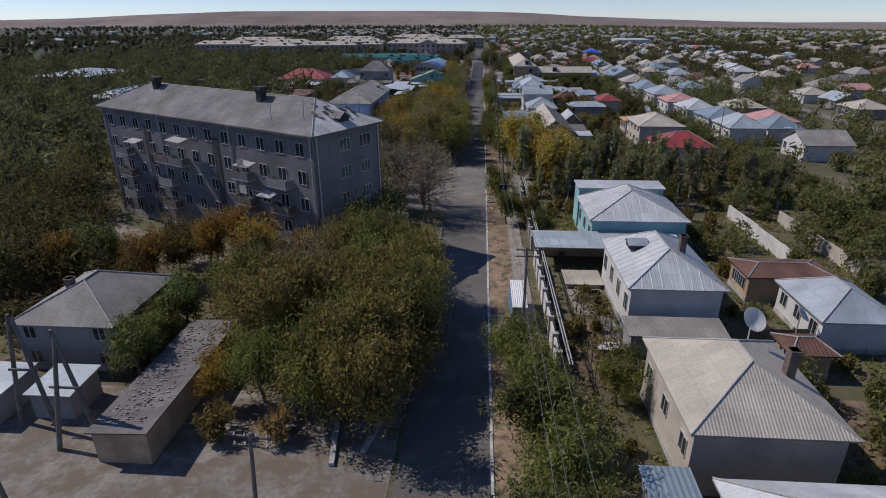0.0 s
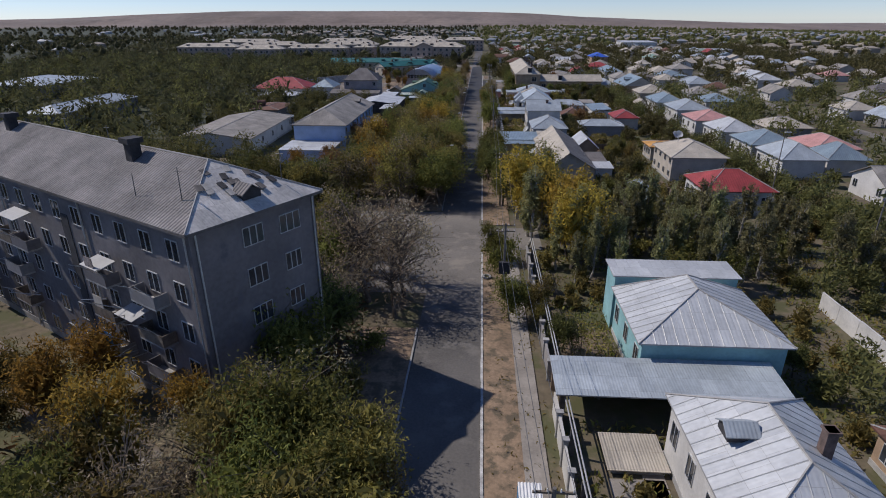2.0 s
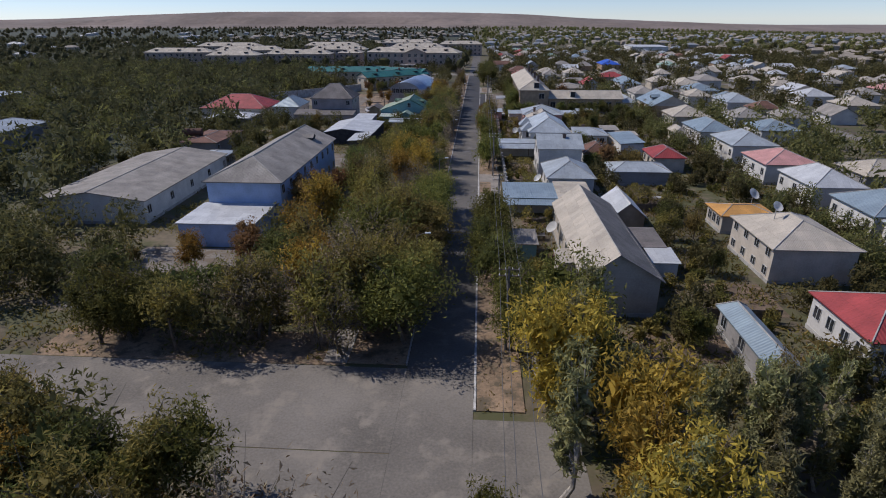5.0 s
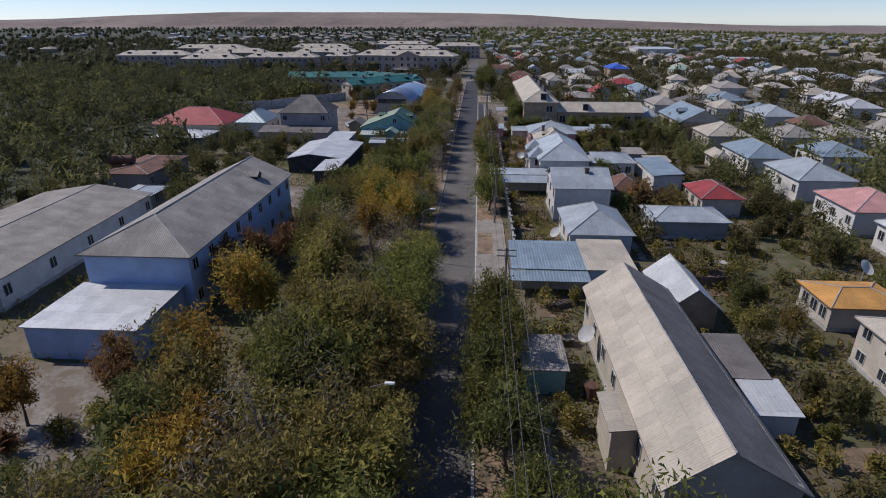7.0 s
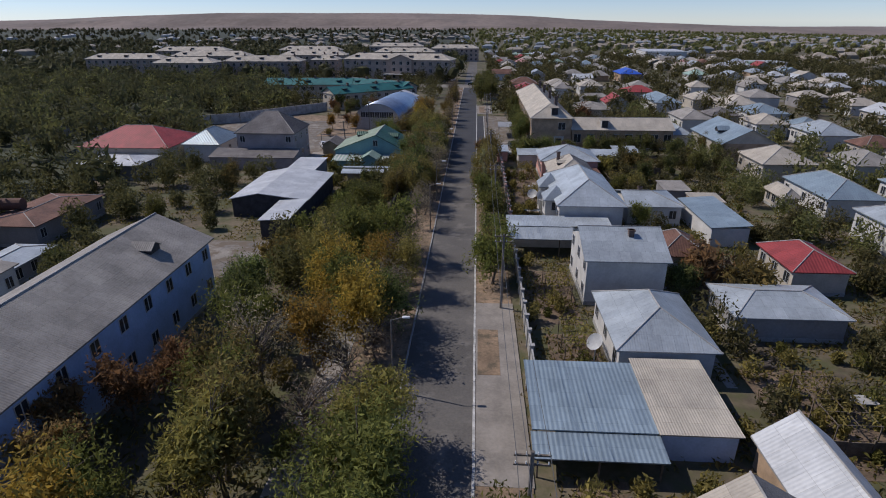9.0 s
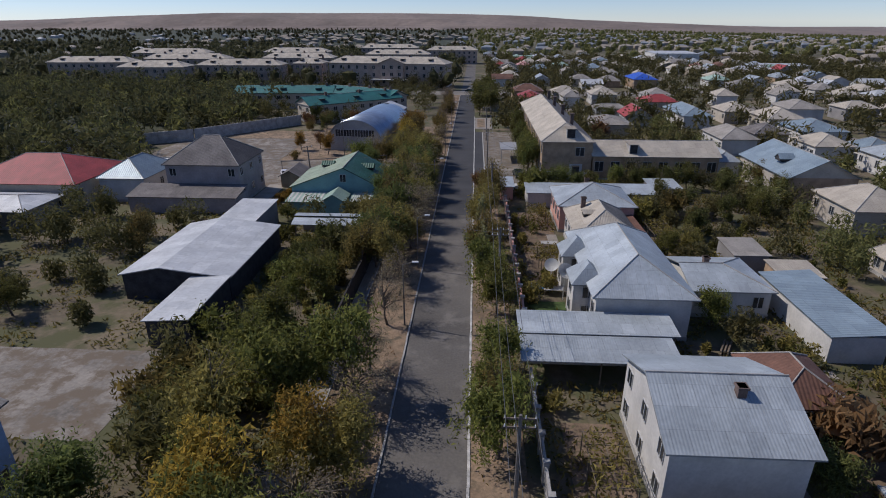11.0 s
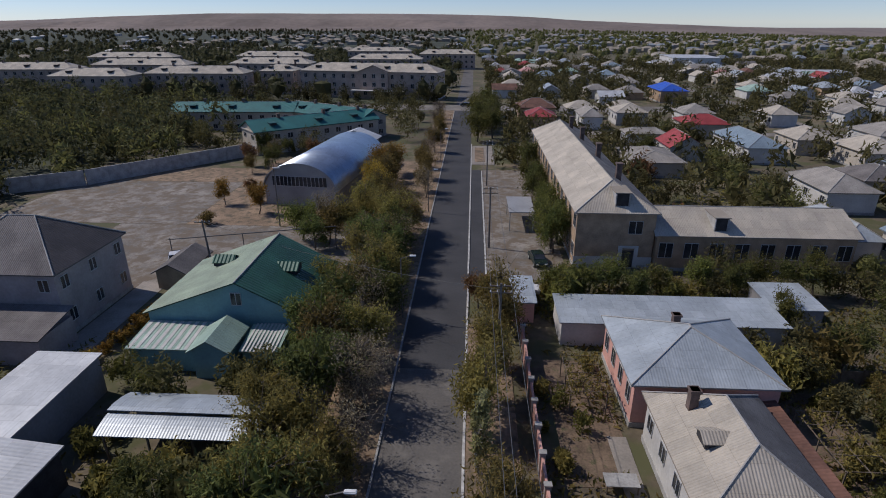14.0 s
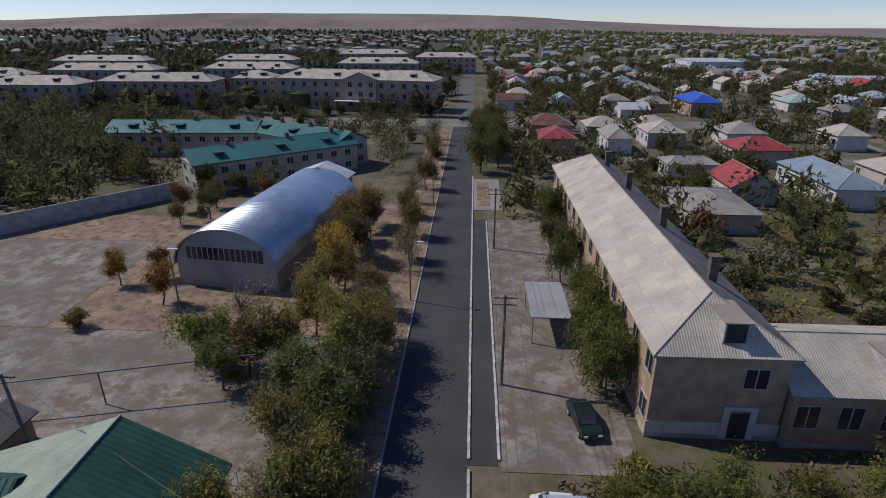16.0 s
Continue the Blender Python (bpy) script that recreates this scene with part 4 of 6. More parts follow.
# houses further back
MORE = [
    (26.2, 36.4, 167.8, 174.6, 2.8, 1.0, "zinc", "grey_wall"), (25.2, 27.4, 104.8, 115, 2.9, 0.7, "blue_roof", "grey_wall"), (36.2, 43.5, 142.8, 148.4, 2.9, 0.7, "orange_roof", "cream_wall"),
    (55, 64.6, 225.6, 236, 4.0, 2.2, "beige_roof", "cream_wall"), (54.7, 63, 204, 217, 3.8, 2.0, "blue_roof", "white_wall"),
    (50.3, 52.6, 208, 214, 2.8, 1.0, "beige_roof", "cream_wall"), (48.4, 53.0, 258, 270, 3.4, 1.4, "zinc", "white_wall"), (57.6, 65.4, 278, 290, 3.9, 1.9, "slate", "white_wall"), (60.5, 68.5, 312, 331, 3.8, 1.9, "blue_roof", "white_wall"),
    (80.4, 91, 288, 300, 4.0, 2.0, "blue_roof", "white_wall"), (81.4, 90.4, 255.4, 268, 4.0, 2.1, "zinc", "white_wall"), (85, 92.6, 244, 251, 3.6, 1.8, "rust_roof", "cream_wall"), (74, 82, 270.4, 280, 4, 1.8, "beige_roof", "white_wall"),
    (81.6, 91, 306.8, 319, 4.0, 2.2, "beige_roof", "cream_wall"), (96.6, 106.8, 326, 338, 4.0, 2.0, "slate", "white_wall"), (72, 80, 226, 235, 3.8, 1.8, "slate", "white_wall"), (70, 79, 206, 216, 3.8, 1.8, "blue_roof", "white_wall"),
    (-83, -63.5, 232, 247, 4.3, 3.2, "red_roof", "cream_wall"), (-62, -54.2, 236, 247, 4.4, 2.4, "blue_roof", "white_wall"), (-77, -64.4, 221.6, 230.6, 3.0, 1.0, "white_roof", "grey_wall"), (-62, -56, 248.4, 252, 3.6, 0.8, "white_roof", "white_wall"),
    (-66.5, -58.2, 187, 201.5, 3.2, 0.6, "rust_roof", "grey_wall"), (-57, -52, 174.6, 182, 2.5, 0.5, "zinc", "grey_wall"), (-121, -110.5, 168, 204, 4.6, 1.6, "zinc", "grey_wall"), (-188, -162, 230, 262, 5.0, 2.0, "zinc", "grey_wall"),
    (27, 35, 51.8, 56, 2.9, 0.5, "rust_roof", "brick_wall"), (29, 35.2, 42.6, 50, 3.3, 1.6, "zinc", "white_wall"), (24.8, 27.8, 38.8, 41.4, 2.4, 0.5, "rust_roof", "brick_wall"),
    (54.5, 64, 170, 180, 4, 1.8, "pink_roof", "white_wall"), (55, 64, 140, 150, 4.2, 2, "blue_roof", "white_wall"), (55.5, 63, 128.4, 138.6, 4.0, 2.2, "zinc", "white_wall"), (55, 63, 155, 166, 4, 2, "white_roof", "white_wall"), (55, 64, 186, 198, 4.2, 2, "zinc", "white_wall"),
    (36.5, 42.5, 178, 186, 3.2, 1.4, "red_roof", "cream_wall"), (57.3, 68.8, 341, 351, 3.9, 1.9, "red_roof", "cream_wall"), (33, 43, 299.6, 313.2, 3.2, 1.2, "slate", "cream_wall"), (39.4, 49, 330.4, 336, 3.2, 1.0, "slate", "white_wall"),
    (43.8, 52.8, 360, 370, 4, 2, "beige_roof", "white_wall"), (15.6, 27, 369, 379, 4, 2.2, "rust_roof", "brick_wall"), (32.4, 38, 352, 364, 4, 1.8, "slate", "white_wall"), (87.8, 95, 358.6, 367, 4, 1.9, "beige_roof", "white_wall"), (17, 25, 352, 362, 3.8, 1.8, "red_roof", "brick_wall"),
    (72, 82, 411, 428, 4.6, 2.2, "vivid_blue_roof", "brick_wall"),
]
for x0, x1, y0, y1, e, r, rf, wl in MORE:
    house(x0, x1, y0, y1, e, r, rf, wl, axis="y" if y1 - y0 >= x1 - x0 else "x", west=3 if x0 > 0 else 0, east=0 if x0 > 0 else 3)


# ---- five-storey block ----
def apartment(x, y, w, d, eave, rise, yaw, roof, wall, storeys, cols, ends, label, balconies=(), name="apartment_building", hips=(1, 1), first=1.9, base=0.0, hatches=0):
    """A block with its long side w facing -y, its windows in rows, and balconies at (column, storey)."""
    ob = thing(name, pose(x, y, 0, 0, 0, yaw), label, "building")
    turn = pose(0, 0, 0, 0, 0, -90)
    part("wall", walls_mesh(d, w, eave, rise, not hips[0], not hips[1]), wall, ob, m=turn)
    bm, P = roof_mesh(d, w, eave + 0.02, rise, hips[0] * d * 0.48, hips[1] * d * 0.48, 0.5, 0.2)
    r = part("roof", bm, roof, ob, m=turn)
    part("ridge_cap", caps_mesh(P, *hips), "cap", r)
    part("cornice", boxes((-w / 2 - 0.3, w / 2 + 0.3, -d / 2 - 0.3, d / 2 + 0.3, eave - 0.45, eave - 0.2)), wall, ob)
    part("plinth", boxes((-w / 2 - 0.06, w / 2 + 0.06, -d / 2 - 0.06, d / 2 + 0.06, 0, 0.7)), "concrete", ob)
    step = (eave - 0.6 - base) / storeys
    for s in range(storeys):
        z = base + step * s + step * 0.56
        wall_windows(ob, "s", w, d, (z,), cols, 1.3, step * 0.5, 2.0)
        if ends:
            wall_windows(ob, "e", w, d, (z,), ends, 1.7, step * 0.5, 2.2, 3)
            wall_windows(ob, "w", w, d, (z,), ends, 1.7, step * 0.5, 2.2, 3)
    for col, s in balconies:
        bx = -w / 2 + 2.0 + col / (cols - 1) * (w - 4)
        z = base + step * s + 0.25
        bal = part("balcony", boxes((bx - 1.5, bx + 1.5, -d / 2 - 1.1, -d / 2 - 0.01, z, z + 0.14)), "concrete", ob)
        part("railing", boxes((bx - 1.5, bx + 1.5, -d / 2 - 1.1, -d / 2 - 1.04, z + 0.16, z + 1.05), (bx - 1.5, bx - 1.44, -d / 2 - 1.02, -d / 2 - 0.03, z + 0.16, z + 1.05), (bx + 1.44, bx + 1.5, -d / 2 - 1.02, -d / 2 - 0.03, z + 0.16, z + 1.05)),
             ("block_wall", "wood", "grey_wall", "wood")[(col + s) % 4], bal)
        poles = bmesh.new()
        for k in range(3):
            tube(poles, (bx - 1.4 + k * 1.3, -d / 2 - 1.05, z + 1.0), (bx - 1.7 + k * 1.4, -d / 2 - 1.9, z + 1.5 + 0.3 * k), 0.035, 0.03, 4)
        part("drying_pole", poles, "pipe", bal)
    for k in range(hatches):
        hx = -w / 2 + w * (k + 0.5) / hatches + 0.6 * math.sin(k * 2.3 + x)
        h = part("roof_hatch", boxes((hx - 0.75, hx + 0.75, -d * 0.36, -d * 0.16, eave + rise * 0.35, eave + rise * 0.62)), "dark", ob, "dark roof hatch")
        part("lid", boxes((hx - 0.95, hx + 0.95, -d * 0.39, -d * 0.12, eave + rise * 0.63, eave + rise * 0.69)), roof, h)
        part("chimney", boxes((hx + 2.2, hx + 2.9, -0.5, 0.2, eave + rise * 0.6, eave + rise + 0.9)), "brick_chimney", ob)
    return ob


B_YAW = -29.6
b4 = apartment(-32.6, 71.0, 41.5, 10.6, 15.7, 2.6, B_YAW, "worn_slate", "block_wall", 5, 13, 0, "five-storey grey apartment block with a worn slate hip roof",
               [(1, 1), (1, 2), (1, 3), (4, 1), (4, 2), (4, 3), (5, 3), (9, 1), (9, 2), (9, 3), (11, 1), (11, 2), (11, 3)])
slopes(roof_of(b4), "pale_slate", (0, 1))
for cx, cy in ((-13.2, -0.9), (8.6, -1.2)):
    part("chimney", boxes((cx - 0.42, cx + 0.42, cy - 0.42, cy + 0.42, 16.6, 18.9), (cx - 0.62, cx + 0.62, cy - 0.62, cy + 0.62, 18.9, 19.3)), "dark", b4, "sooty brick chimney with a wider head")
dormer(b4, 18.9, 0.2, 16.1, 1.5, 2.6, 1.0, 90, "worn_slate")
for s in range(5):
    z = 3.02 * s + 1.7
    window(b4, 20.77, -0.6, z, 90, 1.7, 1.4, 3), window(b4, 20.77, 2.7, z, 90, 1.5 if s < 4 else 1.9, 1.4, 3)
for sx in (4.2, -10.2):
    part("stairwell_glazing", boxes((sx - 0.6, sx + 0.6, -5.36, -5.31, 1.0, 13.6)), "dark", b4, "dark stairwell glazing")
for k, (px, py, l) in enumerate(((18.0, -3.6, 2.1), (13.5, -4.2, 1.5), (2.0, 0.4, 1.2), (-5.0, 0.3, 1.3), (19.6, 3.4, 2.0))):
    mast = bmesh.new()
    zz = 15.7 + 2.6 * (1 - abs(py) / 5.8)
    tube(mast, (px, py, zz - 0.15), (px + 0.1, py, zz + l), 0.04, 0.03, 5)
    tube(mast, (px - 0.35, py, zz + l * 0.85), (px + 0.5, py, zz + l * 0.9), 0.025, 0.025, 4)
    part("aerial_mast", mast, "wire", b4)
for px in (-20.4, -7.0, 7.2, 20.4):
    part("drainpipe", tube(bmesh.new(), (px, -5.42, 0.3), (px, -5.42, 15.3), 0.07, 0.07, 6), "pipe", b4)
for py in (-4.9, 5.0):
    part("drainpipe", tube(bmesh.new(), (20.86, py, 0.3), (20.86, py, 15.3), 0.07, 0.07, 6), "pipe", b4)
for bx, bz, bw in ((-11.6, 10.4, 2.6), (-1.6, 11.6, 3.0), (10.9, 10.2, 2.4), (14.2, 7.2, 2.2)):
    aw = part("awning", boxes((bx - bw / 2, bx + bw / 2, -0.7, 0.7, -0.03, 0.03)), "white_roof", b4, "pale sheet awning over a balcony", pose(0, -6.6, bz + 1.3, 12, 0, 0))
rnd = random.Random(5)
for k in range(14):
    bx, bz = rnd.choice((-11.6, -1.8, 11.0, 14.0)) + rnd.uniform(-1.2, 1.2), rnd.choice((4.6, 7.6, 10.6))
    part("drying_pole", tube(bmesh.new(), (bx, -6.3, bz + rnd.uniform(0.2, 0.9)), (bx + rnd.uniform(-1.4, 1.4), -7.9 + rnd.uniform(-0.3, 0.4), bz + rnd.uniform(0.8, 2.3)), 0.04, 0.03, 4), "pipe", b4)
for k in range(4):
    z, bx = 3.02 * k + 2.2, 11.0
    part("washing", boxes((bx - 0.9 + 0.1 * k, bx + 0.5, -7.2, -7.16, z, z + 0.9)), ("white_wall", "blue_tarp", "cream_wall", "rubble")[k], b4, "washing hung out to dry")
for k in range(16):
    px, py = 17.0 + rnd.uniform(0, 3.2), rnd.uniform(-2.8, 2.8)
    zz = 15.72 + 2.6 * max(0.0, min(1 - abs(py) / 5.8, (21.2 - px) / 5.3))
    part("broken_slate", boxes((-0.35, 0.35, -0.22, 0.22, 0.03, 0.09)), rnd.choice(("dark", "cap", "worn_slate")), b4, "", pose(px, py, zz, 0, 24, rnd.uniform(-20, 20)))
FOOT += [(-30, -11, 53, 72), (-42, -24, 60, 80), (-54, -38, 66, 86)]

# far apartment blocks
fb = apartment(-39.5, 425, 57, 13, 10.6, 2.6, -10, "beige_roof", "apt_wall", 3, 14, 2, "long three-storey dusty pink apartment block with a central gable", hatches=4)
bm, gp = roof_mesh(12, 5, 10.7, 2.3, 0, 0, 0.4, 0.2)
part("gable", walls_mesh(11.4, 4.6, 10.6, 2.2, True, True), "apt_wall", fb, m=pose(3, -5.4, 0))
part("gable_roof", bm, "beige_roof", fb, m=pose(3, -5.4, 0))
for gx_ in (-0.8, 3.0, 6.8):
    for gz_ in (2.4, 5.6, 8.8):
        window(fb, gx_, -7.73, gz_, 0, 1.5, 1.7)
part("entrance_canopy", boxes((-6, 16, -10.5, -7.8, 3.3, 3.55)), "white_wall", fb, "long white entrance canopy")
FAR_BLOCKS = [(-111, 424, 40, 12, 2), (-146, 410, 30, 12, 3), (-81.5, 438, 14, 13, 0), (-160, 470, 46, 12, 2), (-100, 482, 40, 12, 0), (-48, 520, 40, 12, 1), (-195, 440, 42, 12, 4), (-120, 545, 44, 12, -2), (-200, 530, 50, 12, 2), (-16, 575, 36, 12, 0), (-66, 610, 44, 12, 0)]
for x, y, w, d, a in FAR_BLOCKS:
    apartment(x, y, w, d, 9.6, 2.4, a, "beige_roof", "apt_wall", 3, max(4, int(w / 3.6)), 2, "three-storey dusty pink apartment block with a pale slate hip roof", hatches=max(2, int(w / 13)))
    FOOT.append((x - w / 2 - 2, x + w / 2 + 2, y - 9, y + 9))
FOOT.append((-72, -8, 408, 442))

# teal-roofed school beyond the hangar
for x, y, w, d, a, rf in ((-66, 350, 34, 10, 3, "teal_roof"), (-37, 345, 29, 10, -32, "teal_roof"), (-38.5, 328.5, 32, 9.5, 40, "teal_roof")):
    apartment(x, y, w, d, 5.6, 1.9, a, rf, "cream_wall", 2, max(3, int(w / 3.2)), 2, "low school building with a teal sheet roof", name="school", hips=(0, 0), hatches=3)
    FOOT.append((x - w / 2 - 2, x + w / 2 + 2, y - 8, y + 8))


# ---- hangar ----
def hangar(x0, x1, y0, y1, side, top, yaw):
    ob = thing("hangar", pose((x0 + x1) / 2, (y0 + y1) / 2, 0, 0, 0, yaw), "arched sheet-metal hangar with a silver-blue vaulted roof", "hangar")
    w, d, n = x1 - x0, y1 - y0, 28
    bm = bmesh.new()
    uv = bm.loops.layers.uv.new("UVMap")
    def ring(y, off):
        return [bm.verts.new(((w / 2 + 0.25 + off) * -math.cos(math.pi * k / n), y, side + (top - side + off) * math.sin(math.pi * k / n))) for k in range(n + 1)]
    A, B, A2, B2 = ring(-d / 2 - 0.3, 0), ring(d / 2 + 0.3, 0), ring(-d / 2 - 0.3, -0.18), ring(d / 2 + 0.3, -0.18)
    for k in range(n):
        f = bm.faces.new((A[k], A[k + 1], B[k + 1], B[k]))
        for lp, c in zip(f.loops, ((0, k), (0, k + 1), (d, k + 1), (d, k))):
            lp[uv].uv = (c[0], c[1] * 0.8)
        f.smooth = True
        bm.faces.new((A2[k + 1], A2[k], B2[k], B2[k + 1]))
        bm.faces.new((A[k + 1], A[k], A2[k], A2[k + 1])), bm.faces.new((B[k], B[k + 1], B2[k + 1], B2[k]))
    me = bpy.data.meshes.new("roof")
    bm.to_mesh(me), bm.free(), me.materials.append(M["hangar"])
    link_mesh("roof", me, ob)
    for y, s in ((-d / 2, 1), (d / 2, -1)):
        bm = bmesh.new()
        out = [(-w / 2, 0), (w / 2, 0)] + [(w / 2 * math.cos(math.pi * k / n), side + (top - side - 0.15) * math.sin(math.pi * k / n)) for k in range(n + 1)]
        f0 = bm.faces.new([bm.verts.new((px, y, pz)) for px, pz in out])
        g = bmesh.ops.extrude_face_region(bm, geom=[f0])
        for v in g["geom"]:
            if isinstance(v, bmesh.types.BMVert):
                v.co.y += 0.25 * s
        part("end_wall", bm, "hangar_wall", ob)
    part("side_wall", boxes((-w / 2, -w / 2 + 0.25, -d / 2 + 0.27, d / 2 - 0.27, 0, side)), "hangar_wall", ob)
    part("side_wall", boxes((w / 2 - 0.25, w / 2, -d / 2 + 0.27, d / 2 - 0.27, 0, side)), "hangar_wall", ob)
    for k in range(7):
        window(ob, -w * 0.33 + k * w * 0.11, -d / 2 - 0.02, side + 1.5, 0, 1.35, 1.7, 2)
    p = part("porch", walls_mesh(w * 0.7, 3.4, side + 3.2, 1.6, True, True), "grey_wall", ob, m=pose(0, d / 2 + 2.1, 0))
    bm, P = roof_mesh(w * 0.7, 3.4, side + 3.25, 1.6, 0, 0, 0.5, 0.15)
    part("roof", bm, "white_roof", p)
    return ob


hangar(-31.4, -19.0, 278, 306.5, 2.7, 7.3, -7)
FOOT.append((-35, -16, 276, 312))


FOOT.append((-44, -24.5, 116, 134))
slab("yard", -48, -26.5, 179, 191, 0.02, "yard", "dusty yard before the long sheds")
FOOT.append((-47, -26, 178.5, 191.5))

# ---- trees ----
PROTO, USED, BULK = {}, set(), []
def proto(kind, *a, **k):
    PROTO[kind] = (tree(kind, *a, **k), a[0])


proto("green0", 9.0, 3.6, 4030, "leaf_green", "broad green street tree with a loose ragged crown")
proto("olive_fine", 9.2, 3.7, 6480, "leaf_olive", "broad olive green street tree with fine leaves", size=0.205, clumps=110)
proto("green_fine", 8.8, 3.5, 6190, "leaf_green", "broad green street tree with fine leaves", size=0.205, clumps=110)
proto("green1", 8.0, 3.2, 3450, "leaf_green", "rounded green tree standing in a garden")
proto("olive0", 9.5, 3.8, 4030, "leaf_olive", "broad olive green tree standing by the street")
proto("olive1", 8.0, 3.0, 3310, "leaf_olive", "olive green tree with a thin ragged crown")
proto("dark0", 8.5, 3.3, 3740, "leaf_dark", "dense dark green tree with a full crown")
proto("dark1", 7.0, 3.0, 3160, "leaf_dark", "dense dark green fruit tree in a garden")
proto("yellow0", 8.0, 2.8, 3020, "leaf_yellow", "tree with yellowing autumn leaves")
proto("rust0", 7.0, 2.6, 2440, "leaf_rust", "tree with rust-brown autumn leaves")
proto("bare0", 9.0, 3.6, 1080, "leaf_grey", "nearly bare tree with grey branches", size=0.205, limbs=38, solid=False)
proto("bare1", 8.0, 3.2, 1580, "leaf_grey", "half bare tree with grey brown leaves", size=0.18, limbs=36, solid=False)
proto("poplar0", 11.0, 1.6, 1900, "leaf_pale", "slender poplar with a pale trunk", clumps=46, bark="pale_bark", low=0.14, limbs=26)
proto("poplar1", 10.0, 1.5, 1700, "leaf_pale", "slender young poplar with pale branches", clumps=40, bark="pale_bark", low=0.12, limbs=26)
proto("bush0", 2.6, 1.7, 860, "leaf_green", "dense green bush growing in a garden", size=0.205, clumps=32, low=0.06, limbs=8, name="bush")
proto("bush1", 2.2, 1.6, 790, "leaf_olive", "low olive green bush in a garden", size=0.205, clumps=32, low=0.06, limbs=8, name="bush")
proto("bush3", 2.0, 1.3, 700, "leaf_yellow", "yellowing hedge bush along a drive", size=0.2, clumps=30, low=0.06, limbs=8, name="bush")
proto("bush2", 2.0, 1.5, 640, "leaf_rust", "low bush with brownish autumn leaves", size=0.205, clumps=32, low=0.06, limbs=8, name="bush")


def plant(kind, x, y, h=None, wide=1.0):
    ob, h0 = PROTO[kind]
    a = random.uniform(0, 360)
    if kind not in USED:
        USED.add(kind)
        ob.matrix_basis = pose(x, y, 0, 0, 0, a)
        return ob
    s = (h or h0 * random.uniform(0.8, 1.15)) / h0
    if abs(x) > 29 or y > 285:
        BULK.append((ob, pose(x, y, 0, 0, 0, a) @ Matrix.Diagonal((s * wide, s * wide, s, 1))))
        return ob
    return copy_thing(ob, pose(x, y, 0, 0, 0, a) @ Matrix.Diagonal((s * wide, s * wide, s, 1)))


def free(x, y, m=0.0):
    return not any(a - m < x < b + m and c - m < y < d + m for a, b, c, d in FOOT)


def rows_of(kinds, x0, x1, y0, y1, n, h, spread=0.15, wide=1.0):
    for k in range(n):
        y = y0 + (y1 - y0) * (k + random.uniform(0.2, 0.8)) / n
        plant(random.choice(kinds), random.uniform(x0, x1), y, h * random.uniform(1 - spread, 1 + spread), wide)


def scatter(kinds, x0, x1, y0, y1, n, h, spread=0.25, m=1.0):
    for _ in range(n * 3):
        x, y = random.uniform(x0, x1), random.uniform(y0, y1)
        if n and free(x, y, m):
            plant(random.choice(kinds), x, y, h * random.uniform(1 - spread, 1 + spread))
            n -= 1


# the thick row on the street's left
rows_of(["olive_fine", "green_fine"], -9.5, -6.2, 34, 50, 6, 9.0)
rows_of(["olive_fine", "green_fine", "olive_fine", "bare1"], -17, -9.5, 37, 54, 10, 9.0)
rows_of(["olive1", "green1", "yellow0"], -24, -16, 40, 56, 7, 6.5)
plant("rust0", -10.8, 34.5, 4.0), plant("olive_fine", -7.0, 30.0, 9.2), plant("green_fine", -9.8, 31.2, 8.6), plant("olive_fine", -6.6, 35.5, 9.4)
rows_of(["olive1", "green1", "dark1", "yellow0"], -48, -26, 48, 60, 9, 6)
for tx, ty, tk, th in ((-7.4, 73.5, "bare0", 12), (-10.5, 76.5, "bare1", 12), (-8.6, 82, "bare0", 11), (-13, 79, "bare1", 11), (-7.0, 78, "bare1", 10.5), (-12.4, 71, "bare1", 9), (-12.0, 84, "bare1", 8.5), (-15.2, 66.5, "dark0", 9.5), (-12.0, 66.0, "dark0", 8.5), (-13.5, 61.5, "green0", 9), (-15.8, 78, "green0", 9), (-18.5, 84, "olive0", 8.5), (-17, 90.5, "green0", 8), (-22.5, 89, "dark0", 8.5), (-27, 92.5, "olive0", 8.5), (-32, 89, "green0", 8.5), (-38, 92, "dark0", 8.5), (-12.5, 109.5, "olive1", 9.5), (-9.6, 111, "olive0", 10)):
    plant(tk, tx, ty, th)
rows_of(["olive1", "yellow0", "green1", "olive0"], -34, -17, 80, 95, 7, 7.5)
rows_of(["bare1", "olive1"], -21, -11, 108, 113, 4, 7.5)
for tx, ty, th in ((-27.2, 149, 6.0), (-24.6, 152.5, 6.2), (-25.4, 146, 6.0), (-22.6, 156, 5.6)):
    plant("rust0", tx, ty, th)
rows_of(["dark0", "green0", "olive0"], -24, -15, 72, 82, 5, 7.5)
rows_of(["olive0", "olive1", "bare1", "green0"], -13.5, -7, 108, 136, 9, 9.5)
rows_of(["olive0", "yellow0", "green0", "olive1"], -21, -10, 110, 150, 13, 8.5)
rows_of(["rust0", "yellow0"], -33, -25, 124, 131, 3, 5)
rows_of(["bush0", "bush1", "bush2"], -44, -24, 117, 131, 8, 2)
rows_of(["yellow0", "olive1", "bare1", "green1"], -18, -8.5, 150, 186, 12, 8)
rows_of(["bare1", "olive1", "bare0"], -9.5, -6.5, 160, 250, 14, 6.5)
rows_of(["olive1", "dark1", "bare1", "olive0"], -13.5, -6.6, 208, 234, 13, 6.5)
rows_of(["dark1", "olive1"], -10.5, -6.6, 236, 268, 6, 6.0)
rows_of(["olive1", "bare1", "dark1"], -15, -8, 232, 258, 9, 6.5)
